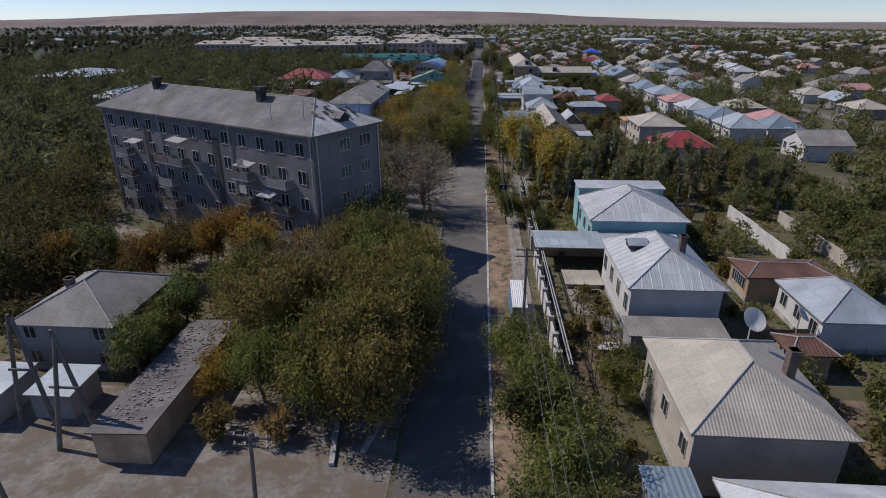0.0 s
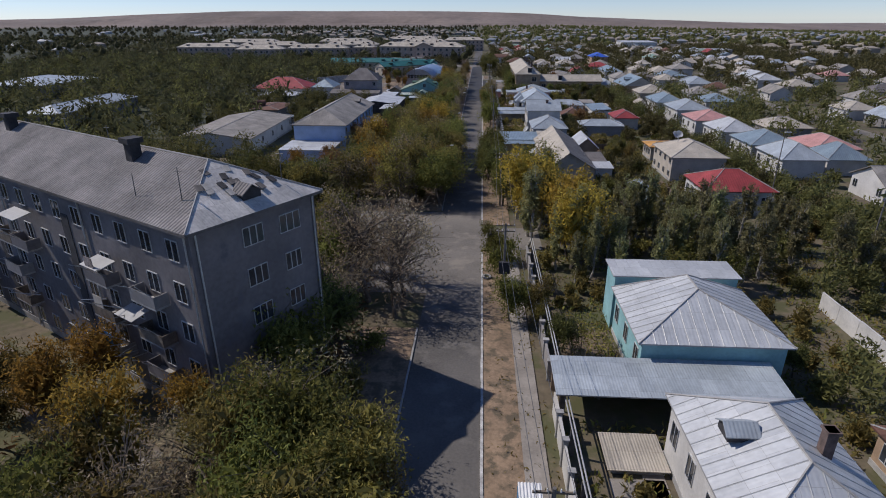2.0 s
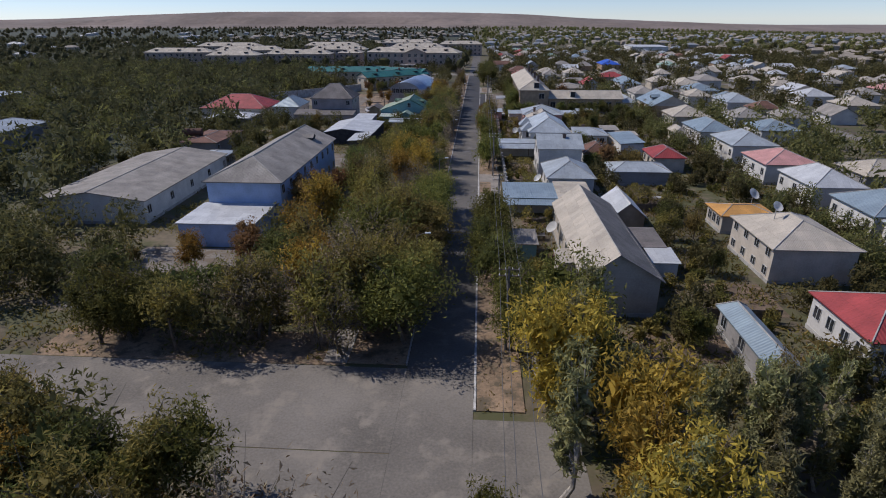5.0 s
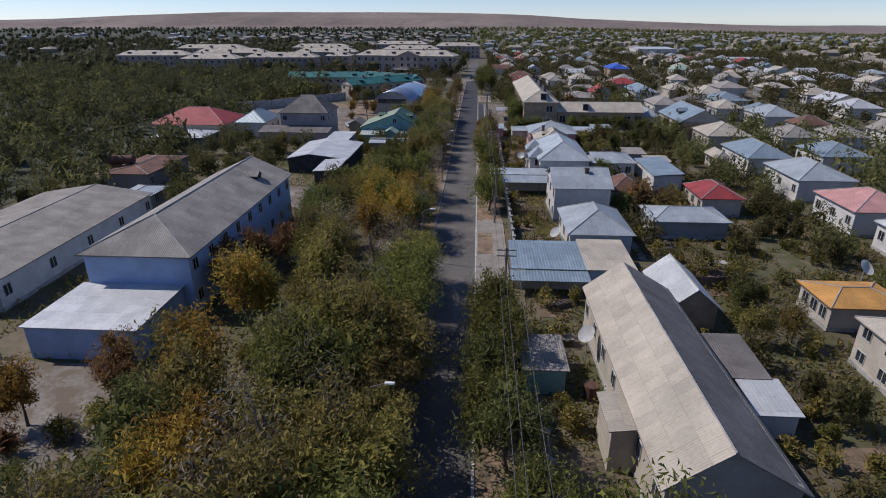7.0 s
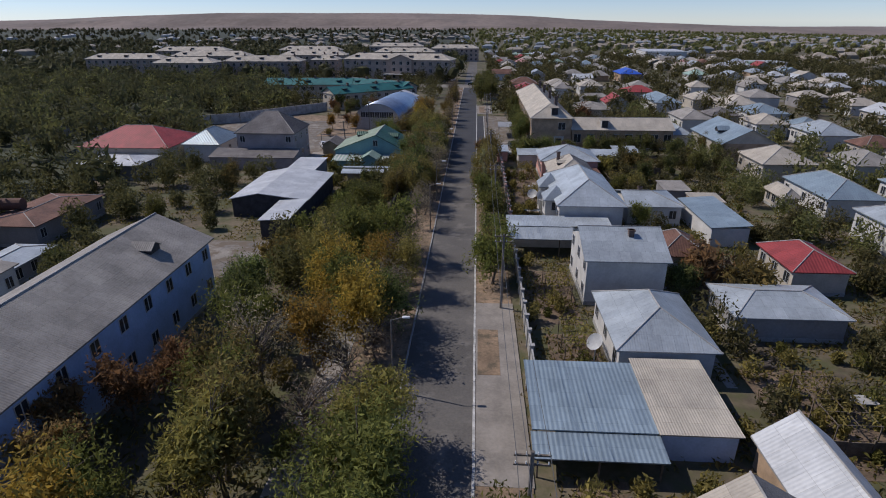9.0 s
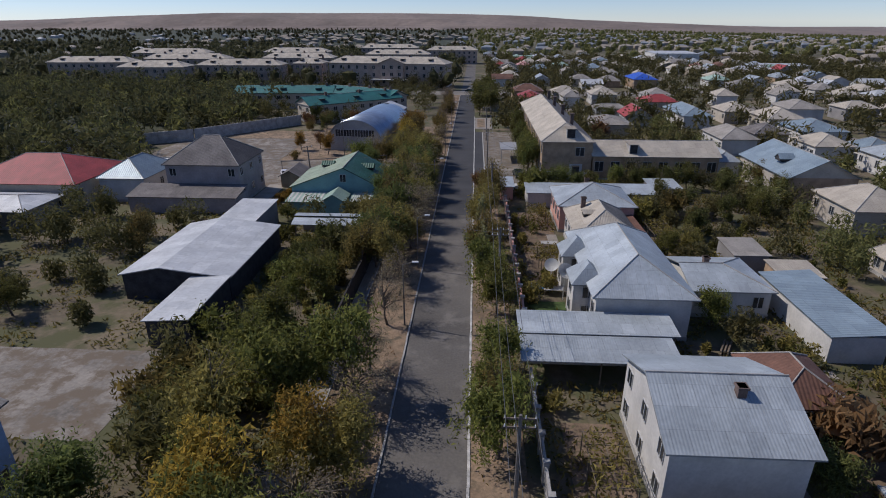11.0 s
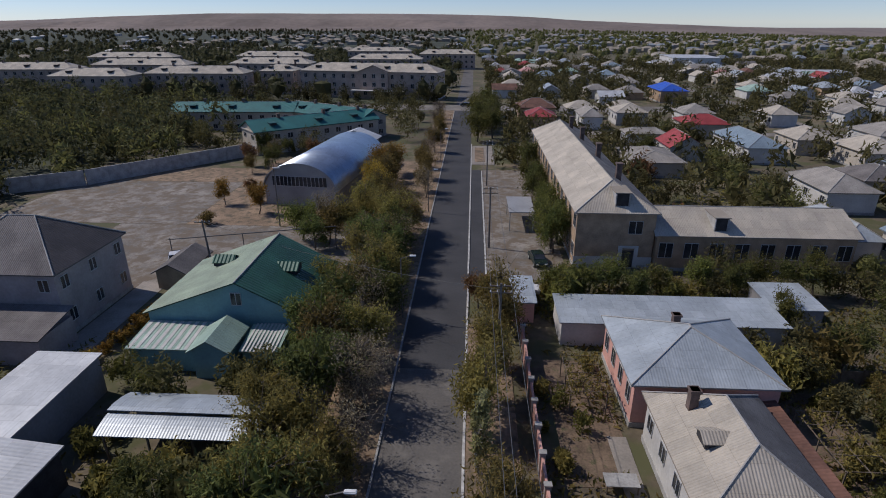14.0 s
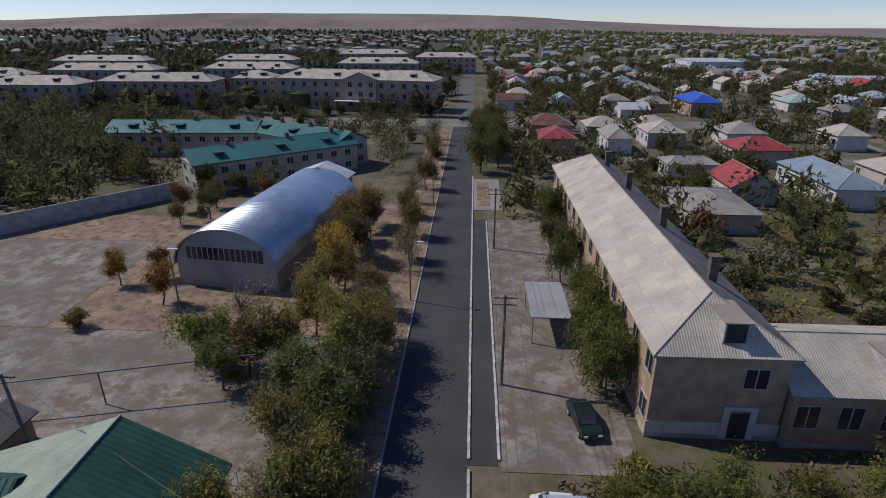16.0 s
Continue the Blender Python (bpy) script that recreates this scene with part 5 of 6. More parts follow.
rows_of(["yellow0", "olive1"], -16.5, -13, 272, 302, 10, 6.5)
for tx, ty, tk, th in ((-39.9, 278, "yellow0", 4.5), (-32.5, 273.5, "yellow0", 5.0), (-36, 280, "rust0", 4.0), (-19.5, 259, "dark1", 5.0), (-16, 263, "olive1", 6.5), (-20, 267, "bare1", 6.5), (-14, 268, "olive1", 6.5), (-38.5, 268.3, "bush1", 2.0), (-11, 252, "bare1", 5), (-27, 311, "rust0", 5.5), (-33, 310, "rust0", 5)):
    plant(tk, tx, ty, th)
rows_of(["olive1", "bare1"], -9.5, -6.5, 262, 372, 14, 6)
rows_of(["olive_fine", "green_fine"], -6.0, -5.3, 33, 49, 4, 7.5, 0.15, 1.15)
rows_of(["green1", "yellow0", "dark1"], -29, -24.8, 34.5, 46, 5, 5.5)
plant("olive_fine", -8.6, 33.0, 9.2), plant("green_fine", -6.6, 41, 8.6)
rows_of(["olive_fine", "green_fine"], -6.2, -5.3, 109, 152, 9, 8.0, 0.15, 1.3)
for tx, ty, tk, th in ((-7.4, 226, "bare1", 7), (-7.6, 233, "olive0", 6.6), (-7.2, 240, "dark0", 6.6), (-7.8, 246, "olive0", 6.8), (-8.0, 257, "dark0", 6.5), (-7.6, 263, "olive0", 6.5), (-7.4, 188, "bare1", 6), (-7.0, 176, "olive0", 7), (-7.2, 168, "dark0", 7)):
    plant(tk, tx, ty, th)
# right of the street
rows_of(["bush0", "bush1"], 8, 46, 81, 104, 10, 2.0)
rows_of(["bush0", "bush1", "bush2"], -17, -7, 36, 70, 14, 2.4)
rows_of(["bush0", "bush1"], -20, -8, 110, 160, 14, 2.4)
rows_of(["poplar0", "poplar1"], 9, 30, 86, 100, 10, 8.0)
rows_of(["dark0", "green0"], 2.8, 5.6, 14, 40, 8, 6.6)
rows_of(["green1"], 2.5, 4.8, 72, 92, 3, 5)
rows_of(["poplar0", "poplar1", "yellow0", "green0"], 6, 12, 86, 112, 11, 10)
rows_of(["poplar0", "poplar1"], 12, 46, 82, 99, 26, 8.0)
rows_of(["green0", "green1", "dark0"], 2.2, 5.5, 108, 142, 9, 7.5)
rows_of(["green1", "olive1"], 2.0, 4.6, 176, 192, 4, 6.5)
rows_of(["poplar1", "olive1", "green1"], 1.8, 4.6, 198, 242, 11, 6.5)
rows_of(["rust0"], 2.2, 4, 242, 246, 1, 4.5)
rows_of(["dark0", "green0"], 11.4, 13.0, 257, 304, 9, 7.5, 0.15, 0.75)
rows_of(["dark0", "green0"], 2.5, 9, 330, 380, 9, 9)
for tx, ty, tk, th in ((12.3, 261.1, "green0", 7.5), (13.6, 264.5, "dark0", 7.5), (-22.2, 262.6, "green0", 6.5), (-18.1, 261.1, "olive0", 6.0), (-8.7, 261.0, "olive0", 7.5), (-11.1, 264.4, "olive1", 7.5), (-8.6, 256.1, "bare1", 6.5), (33.9, 233.2, "dark1", 5), (44.5, 230.6, "green1", 5.5), (53.7, 250.7, "olive1", 5), (32.5, 240.5, "green1", 4.5), (43.2, 241.1, "dark0", 6), (33.9, 227.0, "olive1", 4.5), (52.4, 241.6, "green0", 5.5), (39.2, 230.3, "dark1", 4.5), (-11.5, 31.8, "olive_fine", 7.5), (-15.5, 33.2, "green_fine", 6.5), (-18.5, 32.5, "yellow0", 4.5), (-13.2, 29.6, "bush2", 2.4), (-17.5, 29.5, "bush1", 2.4), (-21.5, 167.0, "dark0", 7.5), (-19.5, 163.0, "green0", 7.5), (-23.0, 172.0, "dark0", 7.0), (-9.6, 150.0, "bare1", 7.5), (-9.2, 157.0, "bare0", 7.5)):
    plant(tk, tx, ty, th)
rows_of(["olive0", "green0", "olive1", "dark0"], -46, -24, 107.5, 114.5, 9, 7.5)

for tx, ty, tk, th in ((14.5, 246.2, "dark1", 4.5), (17.2, 247.6, "green0", 5.0), (19.4, 245.6, "dark0", 4.6), (27.0, 248.2, "green1", 5.0), (30.2, 247.0, "dark0", 5.2), (33.4, 248.8, "green0", 5.0), (36.6, 247.4, "dark1", 5.0), (40.0, 248.6, "green1", 5.4), (23.5, 246.5, "bush0", 2.4), (12.4, 250.6, "bush1", 2.0)):
    plant(tk, tx, ty, th)
for k in range(26):
    plant("poplar0" if k % 2 else "poplar1", random.uniform(9, 29), random.uniform(80, 99), random.uniform(6.5, 9.5), 0.85)
for k in range(9):
    plant("bush3", -32.4 + 0.12 * k, 230.2 + 1.5 * k, random.uniform(1.1, 1.6))
for tx, ty, th in ((-27.5, 228.6, 2.6), (-25.0, 227.8, 2.2)):
    plant("bush0", tx, ty, th)
# ---- gardens ----
MIX = ["green1", "olive1", "dark1", "dark0", "green0", "bush0", "bush1", "bush2"]
scatter(MIX + ["rust0"], 6.5, 30, 18, 84, 16, 3.8)
scatter(MIX, 7, 34, 100, 250, 22, 4.4)
scatter(["dark0", "green0", "olive0", "dark1"], -48, -14, 74, 134, 8, 7)
scatter(["dark0", "green0", "olive0", "dark1", "bush0"], -50, -14, 172, 222, 8, 5.5)
scatter(["bush0", "bush1", "dark1", "bush1", "green1"], -24, -13, 176, 219, 22, 3.2)
scatter(["olive1", "rust0", "dark1"], -50, -34, 298, 322, 6, 5)
scatter(MIX, 24, 60, 264, 345, 4, 5.5)

# ---- town further off: houses on a loose grid ----
ROOFS = ["slate"] * 7 + ["zinc"] * 3 + ["white_roof"] * 2 + ["beige_roof"] * 8 + ["pink_roof", "rust_roof", "blue_roof", "red_roof", "rust_roof", "slate_dark", "mint_roof"]
WALLS = ["white_wall"] * 4 + ["cream_wall"] * 3 + ["grey_wall", "brick_wall"]


def town(x0, x1, y0, y1, dx, dy, keep=0.8):
    y = y0
    while y < y1:
        x = x0 + random.uniform(0, dx * 0.5)
        while x < x1:
            px, py = x + random.uniform(-3.5, 3.5), y + random.uniform(-4.5, 4.5)
            w, d = random.uniform(7, 10.5), random.uniform(7.5, 11)
            ok = all(free(px + a, py + b) for a in (0, w / 2, w) for b in (0, d / 2, d))
            if ok and random.random() < keep:
                house(px, px + w, py, py + d, random.uniform(2.8, 3.9), random.uniform(1.6, 2.3), random.choice(ROOFS), random.choice(WALLS), axis="y" if d > w else "x", hips=(0, 0) if random.random() < 0.28 else (1, 1),
                      west=2 if py < 330 else 0, caps=py < 330, plinth=False, group="town houses")
            x += dx
        y += dy


town(66, 130, 92, 330, 17, 18, 0.62)
town(27, 60, 312, 380, 15, 16, 0.7)
town(8, 180, 405, 620, 17, 18, 0.75)
town(60, 190, 330, 400, 17, 18, 0.8)
town(130, 230, 150, 400, 20, 22, 0.5)
flat_shed(128, 158, 572, 600, 8, "white_roof", "white_wall", 0.6, label="large white hall with a bright sheet roof", name="warehouse")
flat_shed(170, 196, 500, 512, 5, "white_roof", "white_wall", 0.6, label="white hall with a bright sheet roof", name="warehouse")

# roofs so far off that they run together
def far_roofs(n, x0, x1, y0, y1, material):
    bm_v, bm_f = [], []
    for _ in range(n):
        x, y = random.uniform(x0, x1), random.uniform(y0, y1)
        if -16 < x < 12:
            continue
        w, d, e, r = random.uniform(4, 6.5), random.uniform(4, 6.5), random.uniform(2.8, 4.2), random.uniform(1.4, 2.2)
        k, z0 = len(bm_v), fall(x, y)
        bm_v += [(x - w, y - d, z0), (x + w, y - d, z0), (x + w, y + d, z0), (x - w, y + d, z0), (x - w, y - d, z0 + e), (x + w, y - d, z0 + e), (x + w, y + d, z0 + e), (x - w, y + d, z0 + e), (x - w * 0.3, y, z0 + e + r), (x + w * 0.3, y, z0 + e + r)]
        bm_f += [[k + i for i in f] for f in ((0, 1, 5, 4), (1, 2, 6, 5), (2, 3, 7, 6), (3, 0, 4, 7), (4, 5, 9, 8), (5, 6, 9), (6, 7, 8, 9), (7, 4, 8))]
    me = bpy.data.meshes.new("far_houses")
    me.from_pydata(bm_v, [], bm_f)
    me.materials.append(M[material])
    tagged(new("far_houses", me), "far pale-roofed houses in the greenery", "houses", "", "stuff")


far_roofs(420, -20, 900, 620, 1500, "beige_roof")
far_roofs(260, -20, 900, 620, 1500, "zinc")
far_roofs(170, -420, 0, 620, 1500, "beige_roof")
far_roofs(300, 230, 900, 200, 620, "beige_roof")
far_roofs(40, -900, -150, 500, 1500, "white_roof")

# woods and gardens so far off that trees run together
SMALL = bmesh.new()
bmesh.ops.create_icosphere(SMALL, subdivisions=1, radius=1.0)
SML_V = np.array([v.co[:] for v in SMALL.verts])
SML_F = np.array([[v.index for v in f.verts] for f in SMALL.faces])
SMALL.free()


def far_trees(n, x0, x1, y0, y1, h, leaves, size, material, avoid=True):
    """Crowns: a rough inner mass each, with loose leaves standing out of it."""
    c = []
    for _ in range(n):
        x, y = random.uniform(x0, x1), random.uniform(y0, y1)
        if avoid and not free(x, y, 1.0):
            continue
        hh = h * random.uniform(0.55, 1.3)
        r = hh * random.uniform(0.3, 0.44)
        axes = np.array((r, r * random.uniform(0.8, 1.2), hh * 0.45))
        at = np.array((x, y, fall(x, y) + hh * 0.52))
        if leaves > 60:
            q = rng.normal(size=(leaves // 4, 3))
            q /= np.linalg.norm(q, axis=1)[:, None]
            q = q * axes * rng.uniform(0.3, 0.75, (len(q), 1)) + at
            c.append(leaves_at(q, size * 1.9))
        else:
            core = SML_V * (0.6 + 0.42 * rng.random((len(SML_V), 1))) * axes * 0.9 + at
            c.append(core[SML_F].reshape(-1, 3))
        p = rng.normal(size=(leaves, 3))
        p /= np.linalg.norm(p, axis=1)[:, None]
        p = p * axes * (0.8 + 0.34 * rng.random((leaves, 1))) + at
        c.append(leaves_at(p, size))
    ob = new("far_trees", leaf_mesh("far_trees", np.concatenate(c), material))
    tagged(ob, "far tree crowns running together among the houses", "trees", "", "stuff")


far_trees(60, -165, -12, 403, 412, 6.5, 160, 0.6, "leaf_wood", False)
far_trees(120, 45.5, 53.8, 60, 345, 4.4, 320, 0.34, "leaf_far")
far_trees(150, -75, -22, 74, 132, 7.5, 480, 0.37, "leaf_far")
far_trees(60, -75, -46, 50, 75, 7, 480, 0.37, "leaf_far")
far_trees(100, -75, -14, 174, 230, 5.0, 384, 0.34, "leaf_far")
far_trees(70, -75, -38, 20, 62, 6.5, 416, 0.37, "leaf_far")
far_trees(130, 22, 56, 14, 104, 4.0, 352, 0.31, "leaf_far")
far_trees(220, 20, 54, 100, 345, 4.2, 352, 0.31, "leaf_far")
far_trees(230, 7, 36, 100, 250, 2.0, 130, 0.3, "leaf_olive")
far_trees(200, 7, 46, 100, 250, 1.6, 110, 0.28, "leaf_green")
far_trees(90, -26, -12.5, 176, 222, 1.8, 130, 0.3, "leaf_green")
far_trees(60, -26, -12.5, 176, 222, 1.6, 110, 0.3, "leaf_olive")
far_trees(120, 7, 34, 15, 84, 1.8, 160, 0.32, "leaf_olive")
far_trees(150, -110, -12, 310, 388, 5.5, 320, 0.37, "leaf_far")
far_trees(1200, -260, -62, 20, 400, 8.5, 100, 0.85, "leaf_wood")
far_trees(560, -260, -62, 20, 400, 7.5, 110, 0.75, "leaf_far")
far_trees(1700, 8, 240, 262, 620, 6.5, 75, 0.8, "leaf_far")
far_trees(1000, 54, 240, 60, 262, 6.0, 110, 0.6, "leaf_far")
far_trees(1300, -300, -8, 402, 700, 8.5, 60, 1.0, "leaf_wood")
far_trees(1800, -900, -230, 100, 900, 8, 40, 1.4, "leaf_wood", False)
far_trees(1500, -20, 1000, 600, 1300, 7, 36, 1.6, "leaf_far", False)
far_trees(1400, -1500, -10, 700, 2200, 8, 26, 2.0, "leaf_wood", False)
far_trees(1400, 0, 1900, 1100, 2300, 8, 24, 2.4, "leaf_far", False)
far_trees(900, 230, 1100, 120, 700, 7, 44, 1.6, "leaf_far", False)

def joined_trees():
    """The planted trees off the walk, as one mesh with their leaves and trunks."""
    V, Fc, I, mats, at = [], [], [], [], 0
    for ob, m in BULK:
        mm = np.array(m)
        for ch in ob.children:
            me = ch.data
            co = np.empty(len(me.vertices) * 3, np.float32)
            me.vertices.foreach_get("co", co)
            V.append(co.reshape(-1, 3) @ mm[:3, :3].T + mm[:3, 3])
            if me.materials[0] not in mats:
                mats.append(me.materials[0])
            Fc += [[i + at for i in p.vertices] for p in me.polygons]
            I += [mats.index(me.materials[0])] * len(me.polygons)
            at += len(me.vertices)
    me = bpy.data.meshes.new("grove")
    me.from_pydata(np.concatenate(V).tolist(), [], Fc)
    for mt in mats:
        me.materials.append(mt)
    me.polygons.foreach_set("material_index", I)
    tagged(new("grove", me), "garden and verge trees in green and autumn leaf", "trees", "", "stuff")


joined_trees()


def weeds(n, x0, x1, y0, y1, size, material, tall=0.35, patch=0.09):
    """Weeds, vegetable rows and fallen leaves on open garden ground."""
    p = np.stack((rng.uniform(x0, x1, n), rng.uniform(y0, y1, n)), 1)
    ok = np.ones(n, bool)
    for a, b, c, d in FOOT:
        ok &= ~((p[:, 0] > a + 0.5) & (p[:, 0] < b - 0.5) & (p[:, 1] > c + 0.5) & (p[:, 1] < d - 0.5))
    w = np.array([noise.noise((q[0] * patch * 2, q[1] * patch * 2, size * 9)) + 0.5 * noise.noise((q[0] * 0.7, q[1] * 0.7, 3)) for q in p])
    p = p[ok & (w > -0.12)]
    c = np.concatenate((p, rng.uniform(0.03, 1, (len(p), 1)) ** 2 * tall + 0.04), 1)
    tagged(new("weeds", leaf_mesh("weeds", leaves_at(c, size), material)), "weeds and vegetable plants on garden ground", "weeds", "", "stuff")


weeds(26000, 6.8, 60, 14, 100, 0.34, "leaf_olive")
weeds(20000, 6.8, 60, 14, 100, 0.34, "leaf_green", 0.5)
weeds(52000, 6.8, 60, 100, 252, 0.36, "leaf_olive")
weeds(40000, 6.8, 60, 100, 252, 0.36, "leaf_green", 0.6)
weeds(14000, 24, 60, 252, 345, 0.4, "leaf_olive", 0.5)
weeds(22000, -60, -10.5, 107, 235, 0.36, "leaf_olive", 0.5)
weeds(18000, -60, -12.5, 107, 235, 0.36, "leaf_green", 0.6)
weeds(16000, -60, -10.5, 34, 96, 0.36, "leaf_rust", 0.3)
weeds(9000, -10.3, -5.3, 107, 380, 0.22, "leaf_rust", 0.1)
weeds(6000, 1.6, 6.2, 14, 245, 0.22, "leaf_olive", 0.15)

# ---- street furniture ----
def power_pole(x, y, h=8.6, lean=0.0, arms=2, box_on=False):
    ob = thing("power_pole", pose(x, y, 0, 0, lean, 0), "weathered wooden power pole with insulator arms on the verge", "pole", "power poles")
    part("shaft", tube(bmesh.new(), (0, 0, -0.2), (0, 0, h), 0.15, 0.1, 8), "pole", ob)
    for k in range(arms):
        z = h - 0.3 - 0.6 * k
        arm = part("cross_arm", boxes((-0.95, 0.95, -0.05, 0.05, z, z + 0.1)), "wood", ob)
        for ix in (-0.85, -0.3, 0.3, 0.85):
            part("insulator", tube(bmesh.new(), (ix, 0, z + 0.1), (ix, 0, z + 0.26), 0.045, 0.03, 6), "dish", arm)
    if box_on:
        part("transformer", boxes((-0.55, 0.55, -0.45, -0.17, 3.2, 4.5)), "dark", ob, "dark steel transformer box")
    return ob


POLES = [(4.3, 12), (4.2, 44), (3.4, 78), (4.0, 110), (4.1, 142), (4.0, 173), (4.1, 203), (4.0, 232), (3.9, 261), (4.2, 292)]
for k, (x, y) in enumerate(POLES):
    power_pole(x, y, 8.6, box_on=(k == 2))


def wire(a, b, sag=0.5, r=0.018):
    cu = bpy.data.curves.new("power_line", "CURVE")
    cu.dimensions, cu.bevel_depth, cu.bevel_resolution = "3D", r, 0
    sp = cu.splines.new("POLY")
    sp.points.add(12)
    for i in range(13):
        t = i / 12
        p = Vector(a).lerp(Vector(b), t)
        sp.points[i].co = (p.x, p.y, p.z - sag * 4 * t * (1 - t), 1)
    cu.materials.append(M["wire"])
    return tagged(new("power_line", cu), "thin grey power line slung between poles", "wire", "power lines")


for (xa, ya), (xb, yb) in zip(POLES, POLES[1:]):
    for off in (-0.85, -0.3, 0.85):
        wire((xa + off, ya, 8.68), (xb + off, yb, 8.68), 0.55)
wire((4.0, 232, 8.0), (-30, 251, 6.6), 0.9), wire((3.9, 261, 7.6), (10.5, 256, 5.2), 0.4), wire((4.1, 203, 8.0), (-5.5, 211, 6.8), 0.3)
wire((-30, 251, 6.6), (-64, 262, 6.6), 0.9)


def street_lamp(x, y):
    ob = thing("street_lamp", pose(x, y, 0), "slim steel street lamp with a white head over the road", "street lamp", "street lamps")
    part("pole", tube(bmesh.new(), (0, 0, -0.1), (0, 0, 6.8), 0.09, 0.055, 8), "pole", ob)
    part("arm", tube(bmesh.new(), (0, 0, 6.75), (1.0, 0, 7.1), 0.04, 0.035, 6), "pole", ob)
    bm = boxes((0.9, 1.55, -0.14, 0.14, 7.02, 7.16))
    bmesh.ops.bevel(bm, geom=bm.edges[:], offset=0.04, segments=2, affect="EDGES")
    part("lamp_head", bm, "dish", ob, "white lamp head")
    return ob


for y in (122, 158, 197, 211, 241, 276, 312):
    street_lamp(-5.5, y)

# a-frame poles in the yard
for x0, x1, y in ((-32.3, -28.8, 30.0), (-25.1, -27.6, 28.3)):
    ob = thing("pole_frame", pose(0, 0, 0), "leaning pair of old wooden utility poles", "pole")
    part("leg", tube(bmesh.new(), (x0, y, -0.2), ((x0 + x1) / 2, y, 8.8), 0.17, 0.12, 8), "pole", ob)
    part("leg", tube(bmesh.new(), (x1, y - 0.8, -0.2), ((x0 + x1) / 2 + 0.2, y, 8.6), 0.17, 0.12, 8), "pole", ob)
    part("brace", boxes(((x0 + x1) / 2 - 1.0, (x0 + x1) / 2 + 1.1, y - 0.3, y - 0.2, 4.6, 4.75)), "pole", ob)
power_pole(-11.9, 22.0, 7.0, 4), power_pole(-27.0, 22.6, 7.5, -3), power_pole(-29.9, 250.8, 6.9, -3, 1)
for x, y, h in ((48.1, 115.7, 11), (46.1, 88.1, 11), (-27.3, 268, 9)):
    ob = thing("light_mast", pose(x, y, 0), "tall slim steel mast among the trees", "mast")
    part("shaft", tube(bmesh.new(), (0, 0, -0.1), (0, 0, h), 0.11, 0.06, 8), "pole", ob)
    part("head", boxes((-0.1, 0.9, -0.1, 0.1, h - 0.05, h + 0.08)), "dish", ob)

# ---- fences ----
def wall_fence(x, y0, y1, step, h, wall, post, label, posts=True, thick=0.18):
    ob = thing("fence", pose(x, y0, 0), label, "fence")
    n = int((y1 - y0) / step)
    for k in range(n):
        a = k * step
        part("panel", boxes((-thick / 2, thick / 2, a + (0.16 if posts else 0.02), a + step - (0.16 if posts else 0.02), 0, h - 0.06 * (k % 3))), wall, ob)
        if posts:
            part("post", boxes((-0.2, 0.2, a - 0.15, a + 0.15, 0, h + 0.18), (-0.26, 0.26, a - 0.21, a + 0.21, h + 0.18, h + 0.28)), post, ob)
    return ob


wall_fence(6.6, 38, 60, 2.75, 2.0, "white_wall", "concrete", "whitewashed garden wall in stepped panels between posts")
wall_fence(6.7, 64, 90, 3.2, 1.7, "grey_wall", "concrete", "grey garden wall along the footpath")
wall_fence(6.3, 160, 188, 2.8, 1.7, "concrete", "concrete", "weathered concrete garden wall")
wall_fence(6.5, 197.5, 240, 2.8, 1.8, "pink_wall", "concrete", "salmon pink garden wall with pale posts")
wall_fence(6.4, 104, 130, 2.9, 1.7, "grey_wall", "concrete", "grey garden fence half hidden by trees")
# fence painted black for the shade on the side towards the street
wall_fence(-11.9, 186.5, 231, 4.0, 2.5, "shade_black", "shade_black", "tall plank fence along the footpath, blackened as its shaded side", False, 0.2)
wall_fence(35.6, 60, 78, 3.0, 2.0, "white_wall", "concrete", "whitewashed yard wall with a flat top", False)
wall_fence(41.6, 58, 76, 3.0, 1.9, "cream_wall", "concrete", "cream rendered yard wall beside a lane", False)
for wx, wy, wa, wn in ((-50.5, 313.2, 50, 8), (-71.2, 288.5, 33, 12)):
    ob = thing("boundary_wall", pose(wx, wy, 0, 0, 0, wa), "long pale concrete boundary wall behind the sports ground", "wall")
    for k in range(wn):
        part("panel", boxes((-4 * k - 3.95, -4 * k - 0.03, -0.12, 0.12, 0, 2.9)), "concrete", ob)
        part("post", boxes((-4 * k - 0.03, -4 * k + 0.05, -0.2, 0.2, 0, 3.0)), "concrete", ob)

wire((-25.8, 191.2, 1.3), (-11.6, 184.5, 1.3), 0.02, 0.06)

# gas pipes on stands beside the garden wall
ob = thing("gas_pipe", pose(0, 0, 0), "pair of pale gas pipes carried on posts along the wall", "pipe")
for off in (0.0, 0.22):
    part("pipe", tube(bmesh.new(), (7.15 + off, 36, 2.35), (7.15 + off, 90, 2.35), 0.055, 0.055, 8), "pipe", ob)
for k in range(12):
    part("stand", boxes((7.08, 7.45, 37 + k * 4.6, 37.1 + k * 4.6, 0, 2.29)), "pole", ob)
ob = thing("gas_pipe", pose(0, 0, 0), "dark pipe arch over the yard entrance", "pipe")
part("pipe", tube(bmesh.new(), (-37, 254.5, 2.9), (-16.5, 259.5, 3.3), 0.07, 0.07, 8), "wire", ob)
for x, y in ((-28.2, 256.6), (-36.8, 254.5), (-16.7, 259.4)):
    part("stand", tube(bmesh.new(), (x, y, 0), (x, y, 3.1), 0.06, 0.06, 6), "wire", ob)

